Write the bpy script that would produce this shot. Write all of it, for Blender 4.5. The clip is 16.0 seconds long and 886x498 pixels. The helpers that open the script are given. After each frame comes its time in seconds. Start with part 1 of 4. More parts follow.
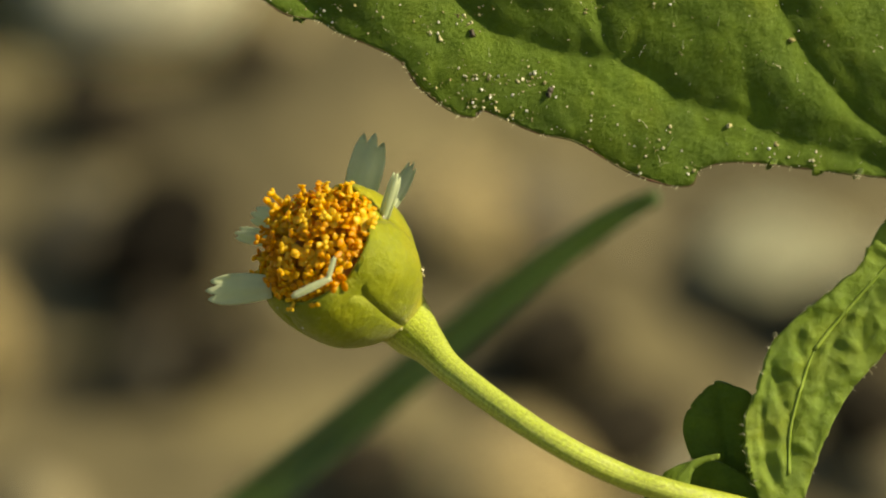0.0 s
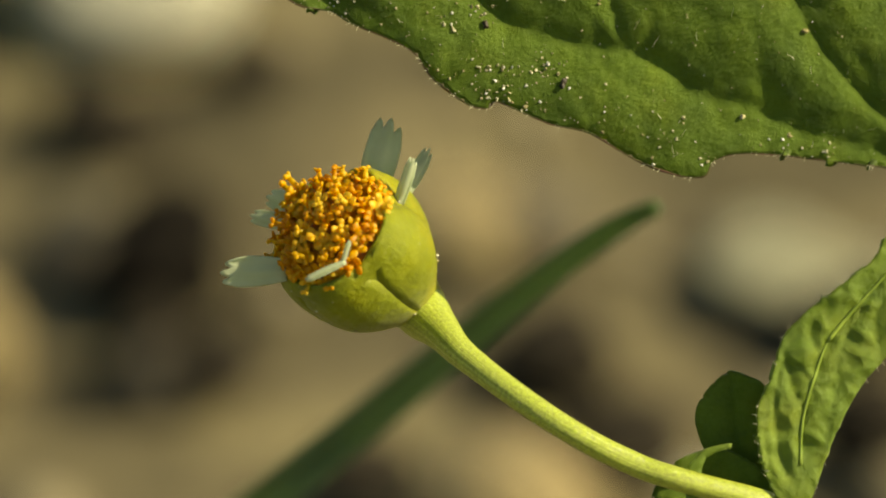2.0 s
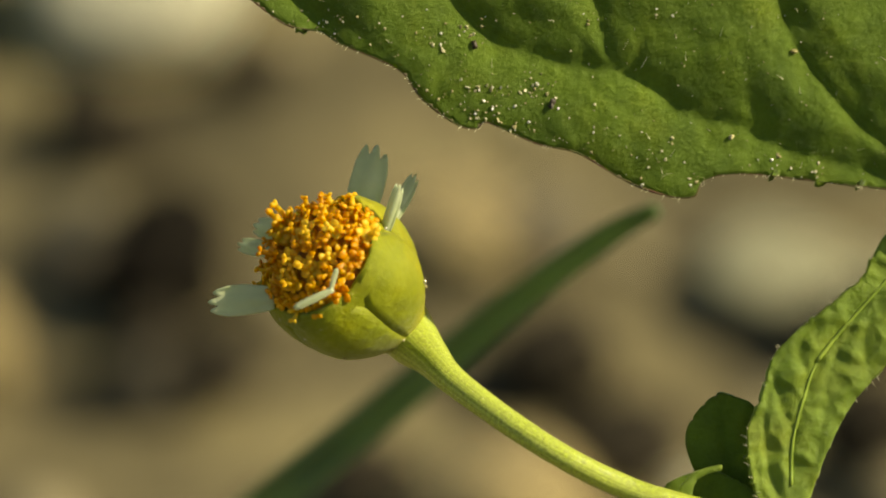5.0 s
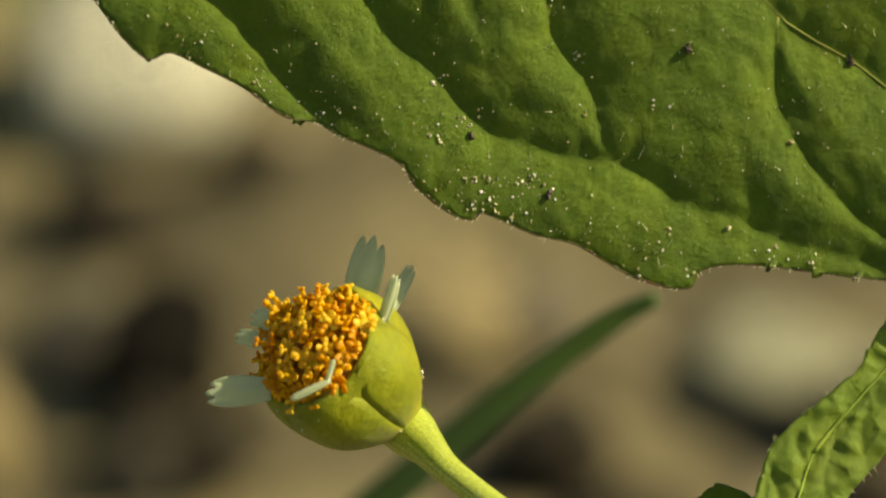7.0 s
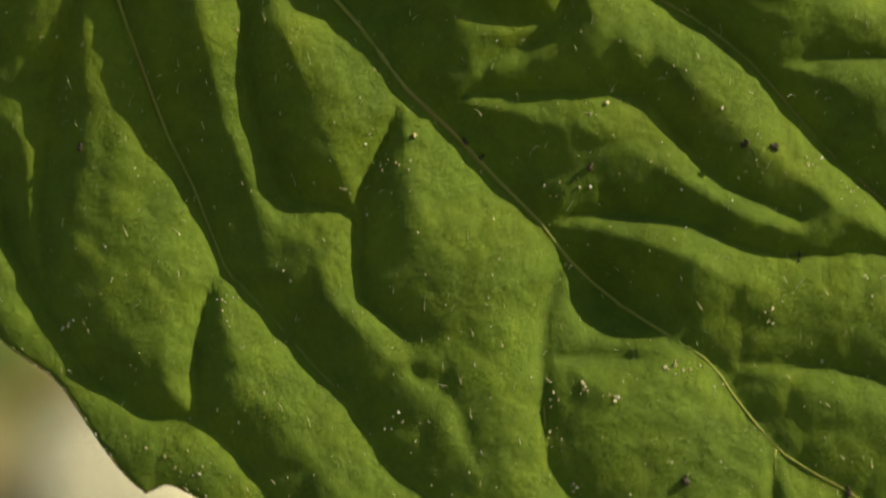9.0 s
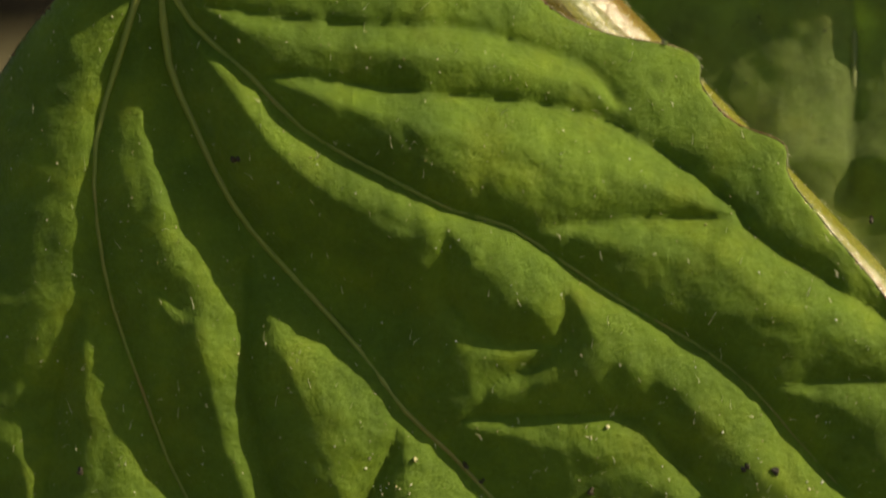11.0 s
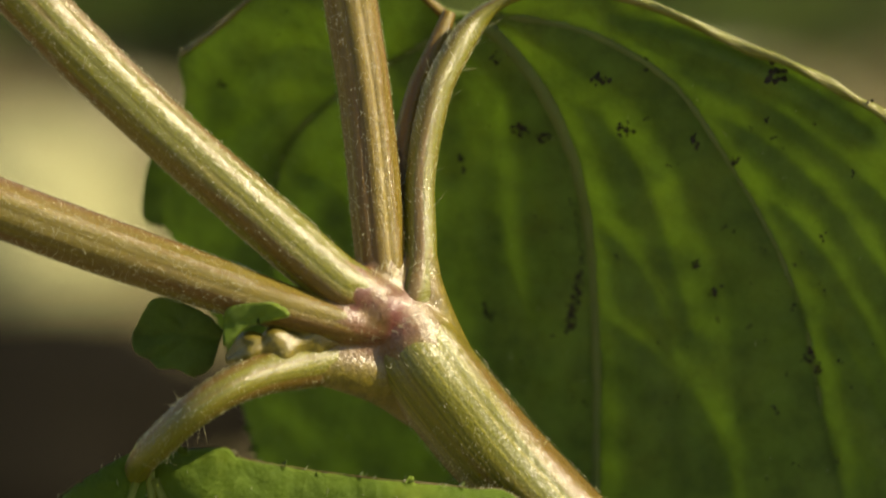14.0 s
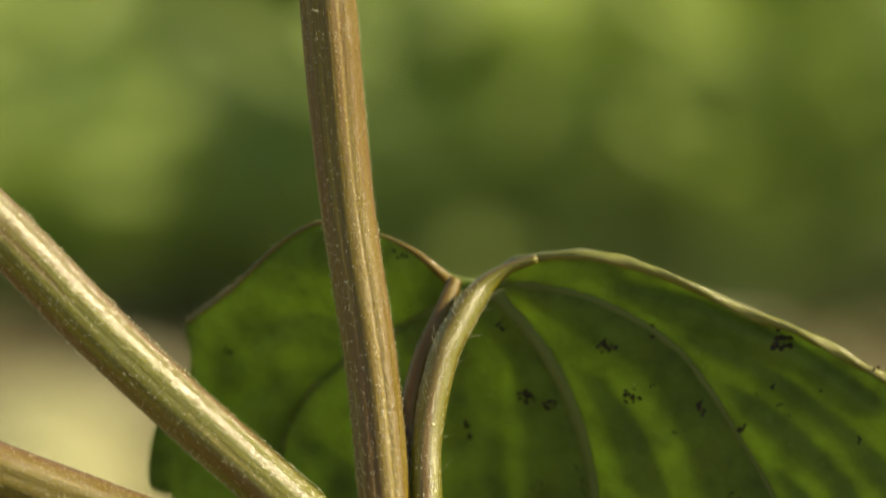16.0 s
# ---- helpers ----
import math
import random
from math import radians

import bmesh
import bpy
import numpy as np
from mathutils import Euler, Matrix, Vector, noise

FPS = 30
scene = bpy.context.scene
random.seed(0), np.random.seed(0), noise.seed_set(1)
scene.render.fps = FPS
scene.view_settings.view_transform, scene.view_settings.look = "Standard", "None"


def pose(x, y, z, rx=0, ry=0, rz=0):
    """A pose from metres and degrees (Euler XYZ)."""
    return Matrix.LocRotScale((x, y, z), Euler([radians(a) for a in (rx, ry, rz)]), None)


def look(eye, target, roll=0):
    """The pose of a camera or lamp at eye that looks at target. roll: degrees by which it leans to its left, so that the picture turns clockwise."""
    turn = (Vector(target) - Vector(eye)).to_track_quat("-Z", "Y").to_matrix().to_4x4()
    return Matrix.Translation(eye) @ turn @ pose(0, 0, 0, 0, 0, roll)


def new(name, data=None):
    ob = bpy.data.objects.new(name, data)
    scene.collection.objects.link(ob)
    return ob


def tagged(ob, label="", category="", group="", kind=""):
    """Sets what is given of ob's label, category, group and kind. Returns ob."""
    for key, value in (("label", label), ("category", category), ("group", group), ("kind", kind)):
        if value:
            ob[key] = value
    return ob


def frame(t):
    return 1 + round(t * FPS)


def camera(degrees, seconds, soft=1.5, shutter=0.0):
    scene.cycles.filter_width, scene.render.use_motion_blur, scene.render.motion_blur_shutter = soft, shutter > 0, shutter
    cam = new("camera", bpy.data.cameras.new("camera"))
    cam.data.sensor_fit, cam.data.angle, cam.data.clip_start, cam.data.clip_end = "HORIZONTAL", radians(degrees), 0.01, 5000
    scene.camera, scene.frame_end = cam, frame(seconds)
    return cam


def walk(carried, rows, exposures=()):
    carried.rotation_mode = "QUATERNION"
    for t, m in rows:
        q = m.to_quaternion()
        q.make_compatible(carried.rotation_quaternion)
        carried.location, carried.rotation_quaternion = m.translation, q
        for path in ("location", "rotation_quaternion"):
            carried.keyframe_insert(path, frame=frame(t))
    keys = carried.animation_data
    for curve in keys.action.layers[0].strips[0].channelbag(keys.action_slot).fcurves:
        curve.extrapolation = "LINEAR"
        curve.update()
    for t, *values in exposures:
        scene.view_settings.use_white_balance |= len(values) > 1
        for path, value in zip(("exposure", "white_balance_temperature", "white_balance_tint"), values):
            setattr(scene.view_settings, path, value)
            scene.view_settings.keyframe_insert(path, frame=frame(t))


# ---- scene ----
# The camera stands on a tripod and tilts up slowly along the plant. F is its focal length in steps of 0.016 mm at the
# sharp distance D; places on the plant are given as u (right), v (down) in such steps and a depth in millimetres behind D.
LENS = 8.0
F = 784 / math.tan(radians(LENS / 2))
D = 0.1794
EYE = Vector((0.0, 0.0, 0.2))
TILT = -30.0
MM = 0.001
STEP = 0.016 * MM

cam = camera(LENS, 16.0, soft=2.0, shutter=0.4)
cam.data.dof.use_dof = True
cam.data.dof.focus_distance = D + 0.0014
cam.data.dof.aperture_fstop = 66.0

# seconds, drift to the right, drift down, in steps
DRIFT = [(0.0, 0, 0), (0.5, 0, 9), (1.0, 1, 15), (1.5, 1, 19), (2.0, 2, 18), (2.5, 2, 15), (3.0, 1, 14), (3.2, 1, 15),
         (4.0, 1, 20), (5.3, 0, 29), (5.5, -1, 37), (6.0, 2, 62.5), (6.5, 3.6, 113.5), (7.0, -1, 181), (7.5, -4, 353),
         (8.0, -2.5, 576), (8.5, -1, 745.5), (9.0, -5, 945), (9.2, -2, 1005), (10.2, -3, 1300), (11.3, -4.5, 1597),
         (11.5, -3, 1652), (12.0, -12, 1833), (12.5, -10.5, 2005), (13.0, -14.5, 2168), (13.5, -15, 2288),
         (14.0, -19.5, 2418), (14.5, -17, 2535.5), (15.0, -16.5, 2657), (15.5, -15.5, 2760.5), (16.0, -9, 2890)]
PATH = [(t, pose(*EYE, 90 + TILT + math.degrees(dv / F), 0, math.degrees(1.08 * du / F))) for t, du, dv in DRIFT]
walk(cam, PATH, exposures=[(0.0, 0.53, 8200, 5), (16.0, 0.53, 8200, 5)])


def spot(u, v, d=0.0):
    """The place at u, v and d millimetres behind the sharp distance."""
    yaw, pitch, d = float(u - 784) / F, radians(TILT) - float(v - 441) / F, float(d)
    return EYE + (D + d * MM) * Vector((math.sin(yaw), math.cos(yaw) * math.cos(pitch), math.cos(yaw) * math.sin(pitch)))


def spots(u, v, d):
    """The same for arrays."""
    yaw, pitch = (u - 784) / F, radians(TILT) - (v - 441) / F
    r = D + d * MM
    return np.stack([EYE.x + r * np.sin(yaw), EYE.y + r * np.cos(yaw) * np.cos(pitch), EYE.z + r * np.cos(yaw) * np.sin(pitch)], -1)


def on_ground(u, v):
    """Where the line of sight through u, v meets the ground."""
    way = spot(u, v) - EYE
    return EYE + way * (-EYE.z / way.z)


# ---- light ----
SUN_WAY = Vector((0.77, -0.05, 0.63)).normalized()
world = bpy.data.worlds.new("sky")
scene.world = world
world.use_nodes = True
wn = world.node_tree
sky = wn.nodes.new("ShaderNodeTexSky")
sky.sky_type, sky.sun_disc = "NISHITA", False
sky.sun_elevation = math.asin(SUN_WAY.z)
sky.sun_rotation = math.atan2(SUN_WAY.x, SUN_WAY.y)
wn.links.new(sky.outputs[0], wn.nodes["Background"].inputs[0])
wn.nodes["Background"].inputs[1].default_value = 0.074
sun = new("sun", bpy.data.lights.new("sun", "SUN"))
sun.data.energy, sun.data.angle, sun.data.color = 4.5, radians(0.53), (1.0, 0.93, 0.78)
sun.matrix_world = look(SUN_WAY, (0, 0, 0))


# ---- materials ----
def material(name):
    m = bpy.data.materials.new(name)
    m.use_nodes = True
    return m, m.node_tree.nodes, m.node_tree.links, m.node_tree.nodes["Principled BSDF"]


def noise_node(nodes, links, scale, detail=4.0, rough=0.55, stretch=None, space="Object"):
    tc = nodes.new("ShaderNodeTexCoord")
    n = nodes.new("ShaderNodeTexNoise")
    n.inputs["Scale"].default_value, n.inputs["Detail"].default_value, n.inputs["Roughness"].default_value = scale, detail, rough
    if stretch:
        mp = nodes.new("ShaderNodeMapping")
        mp.inputs["Scale"].default_value = stretch
        links.new(tc.outputs[space], mp.inputs[0])
        links.new(mp.outputs[0], n.inputs[0])
    else:
        links.new(tc.outputs[space], n.inputs[0])
    return n.outputs[0]


def ramp(nodes, links, value, stops):
    r = nodes.new("ShaderNodeValToRGB")
    els = r.color_ramp.elements
    while len(els) < len(stops):
        els.new(0.5)
    for e, (p, c) in zip(els, stops):
        e.position, e.color = p, (*c, 1)
    links.new(value, r.inputs[0])
    return r.outputs[0]


def mix(nodes, links, fac, a, b, mode="MIX"):
    m = nodes.new("ShaderNodeMix")
    m.data_type, m.blend_type = "RGBA", mode
    for sock, val in ((m.inputs[0], fac), (m.inputs[6], a), (m.inputs[7], b)):
        if isinstance(val, (int, float)):
            sock.default_value = val
        elif isinstance(val, tuple):
            sock.default_value = (*val, 1)
        else:
            links.new(val, sock)
    return m.outputs[2]


def bump(nodes, links, bsdf, height, strength, dist):
    b = nodes.new("ShaderNodeBump")
    b.inputs["Strength"].default_value, b.inputs["Distance"].default_value = strength, dist
    links.new(height, b.inputs["Height"])
    links.new(b.outputs[0], bsdf.inputs["Normal"])
    return b


def leaf_material(name, low, high, through_colour, thin=0.35, rough=0.55, spec=0.25):
    m, n, l, p = material(name)
    big = noise_node(n, l, 260.0, 3.0)
    fine = noise_node(n, l, 6500.0, 5.0, 0.75)
    mid = noise_node(n, l, 900.0, 4.0, 0.6)
    c = ramp(n, l, big, [(0.3, low), (0.7, high)])
    c = mix(n, l, 0.4, c, ramp(n, l, mid, [(0.3, (0.6, 0.62, 0.6)), (0.7, (1.3, 1.25, 1.1))]), "MULTIPLY")
    blotch = noise_node(n, l, 430.0, 5.0, 0.65)
    c = mix(n, l, 0.55, c, ramp(n, l, blotch, [(0.36, (0.72, 0.8, 0.8)), (0.52, (1.0, 1.0, 1.0)), (0.68, (1.45, 1.2, 0.9))]), "MULTIPLY")
    c = mix(n, l, 0.34, c, ramp(n, l, fine, [(0.25, (0.45, 0.45, 0.45)), (0.75, (1.4, 1.4, 1.2))]), "MULTIPLY")
    l.new(c, p.inputs["Base Color"])
    l.new(ramp(n, l, fine, [(0.35, (rough + 0.2,) * 3), (0.7, (rough - 0.18,) * 3)]), p.inputs["Roughness"])
    p.inputs["Specular IOR Level"].default_value = spec
    p.inputs["Sheen Weight"].default_value, p.inputs["Sheen Roughness"].default_value = 0.12, 0.4
    cobble = n.new("ShaderNodeTexVoronoi")
    cobble.feature, cobble.inputs["Scale"].default_value = "SMOOTH_F1", 2300.0
    skin = n.new("ShaderNodeTexCoord")
    l.new(mix(n, l, 0.0004, skin.outputs["Object"], n["Noise Texture"].outputs["Color"], "ADD"), cobble.inputs["Vector"])
    dome = ramp(n, l, cobble.outputs["Distance"], [(0.0, (1, 1, 1)), (0.8, (0, 0, 0))])
    bump(n, l, p, mix(n, l, 0.4, mix(n, l, 0.25, fine, mid), dome), 0.9, 0.00016)
    tr = n.new("ShaderNodeBsdfTranslucent")
    l.new(mix(n, l, 0.7, through_colour, ramp(n, l, mid, [(0.3, (0.5, 0.5, 0.5)), (0.7, (1.3, 1.25, 1.1))]), "MULTIPLY"), tr.inputs[0])
    ms = n.new("ShaderNodeMixShader")
    ms.inputs[0].default_value = thin
    l.new(p.outputs[0], ms.inputs[1])
    l.new(tr.outputs[0], ms.inputs[2])
    l.new(ms.outputs[0], n["Material Output"].inputs[0])
    return m


def plain_material(name, stops, scale, rough=0.6, bump_scale=None, bump_dist=0.0001, stretch=None, thin=0.0, through_colour=(1, 1, 1), metal=0.0, spec=0.5):
    m, n, l, p = material(name)
    v = noise_node(n, l, scale, 5.0, 0.6, stretch)
    l.new(ramp(n, l, v, stops), p.inputs["Base Color"])
    p.inputs["Roughness"].default_value, p.inputs["Metallic"].default_value = rough, metal
    p.inputs["Specular IOR Level"].default_value = spec
    if bump_scale:
        bump(n, l, p, noise_node(n, l, bump_scale, 4.0, 0.6, stretch), 0.6, bump_dist)
    if thin:
        tr = n.new("ShaderNodeBsdfTranslucent")
        tr.inputs[0].default_value = (*through_colour, 1)
        ms = n.new("ShaderNodeMixShader")
        ms.inputs[0].default_value = thin
        l.new(p.outputs[0], ms.inputs[1])
        l.new(tr.outputs[0], ms.inputs[2])
        l.new(ms.outputs[0], n["Material Output"].inputs[0])
    return m


M_LEAF = leaf_material("leaf_green", (0.085, 0.150, 0.008), (0.136, 0.217, 0.015), (0.2, 0.34, 0.01), 0.2)
M_LEAF_UNDER = leaf_material("leaf_underside", (0.15, 0.20, 0.055), (0.21, 0.265, 0.08), (0.40, 0.56, 0.13), 0.5)
M_LEAF_YOUNG = leaf_material("young_leaf", (0.15, 0.25, 0.018), (0.23, 0.335, 0.035), (0.4, 0.5, 0.03), 0.25, 0.45, 0.4)
M_VEIN_PALE = plain_material("pale_vein", [(0.3, (0.24, 0.28, 0.08)), (0.7, (0.34, 0.37, 0.14))], 1500.0, 0.5, 4000.0, 0.00003, thin=0.5, through_colour=(0.5, 0.58, 0.16))
M_VEIN_YOUNG = plain_material("young_vein", [(0.3, (0.19, 0.28, 0.03)), (0.7, (0.29, 0.38, 0.06))], 1500.0, 0.3, 4000.0, 0.00004)
M_VEIN = plain_material("vein", [(0.34, (0.17, 0.225, 0.025)), (0.52, (0.215, 0.24, 0.04)), (0.68, (0.23, 0.18, 0.04))], 300.0, 0.55, 4000.0, 0.00003, spec=0.35)


def stem_material(name, ground, streak, blush, rough=0.32, coat=1.0, along=True, grain=0.62, ior=1.52):
    """A fibrous stalk: fine streaks along it, a reddish blush in patches, glinting cells."""
    m, n, l, p = material(name)
    tc = n.new("ShaderNodeTexCoord")
    mp = n.new("ShaderNodeMapping")
    mp.inputs["Scale"].default_value = (95.0, 0.12, 1.0) if along else (3500.0, 3500.0, 3500.0)
    l.new(tc.outputs["UV" if along else "Object"], mp.inputs[0])
    fibre = n.new("ShaderNodeTexNoise")
    fibre.inputs["Scale"].default_value, fibre.inputs["Detail"].default_value = 1.0, 4.0
    l.new(mp.outputs[0], fibre.inputs[0])
    band = n.new("ShaderNodeMapping")
    band.inputs["Scale"].default_value = (6.0, 0.06, 1.0) if along else (900.0, 900.0, 900.0)
    l.new(tc.outputs["UV" if along else "Object"], band.inputs[0])
    streaks = n.new("ShaderNodeTexNoise")
    streaks.inputs["Scale"].default_value, streaks.inputs["Detail"].default_value = 1.0, 3.0
    l.new(band.outputs[0], streaks.inputs[0])
    patch = streaks.outputs[0]
    fine = noise_node(n, l, 11000.0, 4.0, 0.75)
    c = ramp(n, l, fibre.outputs[0], [(0.42, ground), (0.64, streak)])
    amount = ramp(n, l, patch, [(0.45, (0, 0, 0)), (0.58, (0.85, 0.85, 0.85))])
    if not along:
        # the purple blush gathers where the branches meet
        away = n.new("ShaderNodeVectorMath")
        away.operation = "DISTANCE"
        away.inputs[1].default_value = spot(690, -1872, 0.7)
        l.new(tc.outputs["Object"], away.inputs[0])
        reach = n.new("ShaderNodeMapRange")
        reach.inputs["From Min"].default_value, reach.inputs["From Max"].default_value = 0.0007, 0.0021
        reach.inputs["To Min"].default_value, reach.inputs["To Max"].default_value = 1.0, 0.0
        l.new(away.outputs["Value"], reach.inputs["Value"])
        amount = mix(n, l, 1.0, reach.outputs[0], ramp(n, l, patch, [(0.3, (0.25, 0.25, 0.25)), (0.55, (1, 1, 1))]), "MULTIPLY")
    c = mix(n, l, amount, c, blush)
    c = mix(n, l, grain, c, ramp(n, l, fine, [(0.25, (0.4, 0.38, 0.35)), (0.75, (1.5, 1.5, 1.4))]), "MULTIPLY")
    l.new(c, p.inputs["Base Color"])
    l.new(ramp(n, l, fine, [(0.4, (rough + 0.25,) * 3), (0.62, (rough - 0.12,) * 3)]), p.inputs["Roughness"])
    p.inputs["Specular IOR Level"].default_value = 0.5
    p.inputs["Specular Tint"].default_value = (1.0, 0.92, 0.72, 1)
    b = n.new("ShaderNodeBump")
    b.inputs["Strength"].default_value, b.inputs["Distance"].default_value = 0.6, 0.00002
    l.new(fibre.outputs[0], b.inputs["Height"])
    bump(n, l, p, fine, 0.9, 0.0001 * grain)
    l.new(b.outputs[0], p.inputs["Normal"].links[0].from_node.inputs["Normal"])
    cell = n.new("ShaderNodeTexVoronoi")
    cell.inputs["Scale"].default_value = 31000.0
    l.new(tc.outputs["Object"], cell.inputs["Vector"])
    off = n.new("ShaderNodeVectorMath")
    off.operation = "MULTIPLY_ADD"
    off.inputs[1].default_value, off.inputs[2].default_value = (0.62, 0.62, 0.62), (-0.31, -0.31, -0.31)
    l.new(cell.outputs["Color"], off.inputs[0])
    geo = n.new("ShaderNodeNewGeometry")
    lumpy = n.new("ShaderNodeVectorMath")
    lumpy.operation = "MULTIPLY_ADD"
    lumpy.inputs[1].default_value = (0.38, 0.38, 0.38)
    l.new(p.inputs["Normal"].links[0].from_socket, lumpy.inputs[0])
    l.new(geo.outputs["Normal"], lumpy.inputs[2])
    tip = n.new("ShaderNodeVectorMath")
    l.new(lumpy.outputs[0], tip.inputs[0])
    l.new(off.outputs[0], tip.inputs[1])
    glint = n.new("ShaderNodeVectorMath")
    glint.operation = "NORMALIZE"
    l.new(tip.outputs[0], glint.inputs[0])
    p.inputs["Coat Weight"].default_value, p.inputs["Coat Roughness"].default_value = coat, 0.25
    p.inputs["Coat IOR"].default_value = ior
    l.new(glint.outputs[0], p.inputs["Coat Normal"])
    return m


M_STEM = stem_material("stem", (0.138, 0.146, 0.003), (0.255, 0.238, 0.01), (0.175, 0.085, 0.012), ior=1.7)
M_STEM_OLIVE = stem_material("stem_olive", (0.15, 0.115, 0.004), (0.255, 0.185, 0.014), (0.17, 0.075, 0.013))
M_STEM_BROWN = stem_material("stem_brown", (0.15, 0.098, 0.002), (0.28, 0.2, 0.008), (0.165, 0.075, 0.007))
M_NODE = stem_material("node", (0.155, 0.122, 0.004), (0.25, 0.19, 0.016), (0.175, 0.036, 0.036), 0.34, 0.9, along=False, ior=1.75)
M_BARK = stem_material("leaf_rim", (0.15, 0.17, 0.025), (0.33, 0.34, 0.07), (0.24, 0.2, 0.04))
M_RIM = plain_material("brown_rim", [(0.36, (0.075, 0.10, 0.014)), (0.5, (0.10, 0.075, 0.02)), (0.64, (0.12, 0.045, 0.022))], 700.0, 0.6)
M_PEDICEL = stem_material("pedicel", (0.36, 0.46, 0.03), (0.62, 0.71, 0.13), (0.49, 0.58, 0.06), 0.36, 0.6, grain=0.85)
M_HEAD = leaf_material("flower_cup", (0.235, 0.285, 0.003), (0.40, 0.415, 0.006), (0.55, 0.55, 0.03), 0.2, 0.42, 0.45)
M_DISC_DARK = plain_material("disc_orange", [(0.3, (0.26, 0.105, 0.004)), (0.7, (0.44, 0.20, 0.008))], 1800.0, 0.6, 4000.0, 0.00005)


def floret_material():
    m, n, l, p = material("floret_yellow")
    own = n.new("ShaderNodeObjectInfo")
    c = ramp(n, l, own.outputs["Random"], [(0.0, (0.82, 0.40, 0.006)), (0.35, (0.93, 0.53, 0.008)), (0.75, (0.98, 0.66, 0.02)), (1.0, (1.0, 0.78, 0.07))])
    c = mix(n, l, 0.5, c, ramp(n, l, noise_node(n, l, 3.0, 3.0), [(0.3, (0.6, 0.5, 0.5)), (0.7, (1.2, 1.25, 1.3))]), "MULTIPLY")
    l.new(c, p.inputs["Base Color"])
    p.inputs["Roughness"].default_value = 0.45
    tr = n.new("ShaderNodeBsdfTranslucent")
    l.new(c, tr.inputs[0])
    ms = n.new("ShaderNodeMixShader")
    ms.inputs[0].default_value = 0.5
    l.new(p.outputs[0], ms.inputs[1])
    l.new(tr.outputs[0], ms.inputs[2])
    l.new(ms.outputs[0], n["Material Output"].inputs[0])
    return m


M_DISC = floret_material()
M_PETAL = plain_material("petal_white", [(0.3, (0.55, 0.62, 0.38)), (0.7, (0.72, 0.77, 0.54))], 1500.0, 0.5, 3000.0, 0.00003, thin=0.5, through_colour=(0.78, 0.85, 0.58))
M_HAIR = plain_material("hair", [(0.3, (0.55, 0.53, 0.3)), (0.7, (0.78, 0.75, 0.5))], 1500.0, 0.3)
def sand_material():
    m, n, l, p = material("sand")
    geo = n.new("ShaderNodeNewGeometry")
    l.new(ramp(n, l, geo.outputs["Random Per Island"], [(0.0, (0.3, 0.26, 0.1)), (0.4, (0.55, 0.5, 0.25)), (0.8, (0.75, 0.7, 0.45)), (1.0, (0.85, 0.83, 0.7))]), p.inputs["Base Color"])
    p.inputs["Roughness"].default_value, p.inputs["Transmission Weight"].default_value = 0.18, 0.15
    bump(n, l, p, noise_node(n, l, 9000.0), 0.6, 0.00003)
    return m


M_SAND = sand_material()
M_SPECK = plain_material("speck", [(0.3, (0.014, 0.011, 0.005)), (0.7, (0.06, 0.042, 0.016))], 3000.0, 0.6)
M_GRASS = plain_material("grass", [(0.3, (0.15, 0.225, 0.10)), (0.7, (0.215, 0.30, 0.14))], 300.0, 0.45, 1500.0, 0.0001, thin=0.5, through_colour=(0.29, 0.41, 0.18))
M_SOIL = plain_material("soil", [(0.3, (0.06, 0.052, 0.027)), (0.5, (0.145, 0.123, 0.064)), (0.72, (0.27, 0.23, 0.11))], 48.0, 0.9, 420.0, 0.002, spec=0.2)
M_STONE = plain_material("pale_stone", [(0.3, (0.5, 0.49, 0.34)), (0.7, (0.72, 0.70, 0.5))], 90.0, 0.8, 600.0, 0.0006)
M_STONE_DIM = plain_material("grey_stone", [(0.3, (0.30, 0.29, 0.17)), (0.7, (0.42, 0.41, 0.25))], 90.0, 0.8, 600.0, 0.0006)
M_STONE_MID = plain_material("buff_stone", [(0.3, (0.42, 0.41, 0.2)), (0.7, (0.62, 0.6, 0.32))], 90.0, 0.8, 600.0, 0.0006)
M_OCHRE = plain_material("ochre_stone", [(0.3, (0.32, 0.25, 0.11)), (0.7, (0.46, 0.36, 0.16))], 90.0, 0.85, 600.0, 0.0006)
def gravel_material():
    m, n, l, p = material("gravel")
    geo = n.new("ShaderNodeNewGeometry")
    l.new(ramp(n, l, geo.outputs["Random Per Island"], [(0.0, (0.05, 0.042, 0.025)), (0.45, (0.16, 0.135, 0.075)), (0.8, (0.28, 0.24, 0.13)), (1.0, (0.5, 0.47, 0.32))]), p.inputs["Base Color"])
    p.inputs["Roughness"].default_value = 0.85
    return m


M_GRAVEL = gravel_material()
# near-black and dark brown: the shade of gaps in the soil, put in colour
M_GAP_SHADE = plain_material("gap_shade", [(0.3, (0.008, 0.007, 0.005)), (0.7, (0.024, 0.020, 0.014))], 120.0, 0.95, 500.0, 0.001, spec=0.05)
M_GAP_SHADE_SOFT = plain_material("gap_shade_soft", [(0.3, (0.022, 0.019, 0.012)), (0.7, (0.06, 0.05, 0.032))], 120.0, 0.95, 500.0, 0.001, spec=0.1)
M_WEED = plain_material("weed_leaf", [(0.32, (0.36, 0.455, 0.13)), (0.68, (0.45, 0.55, 0.185))], 5.0, 0.5, thin=0.3, through_colour=(0.42, 0.58, 0.12))


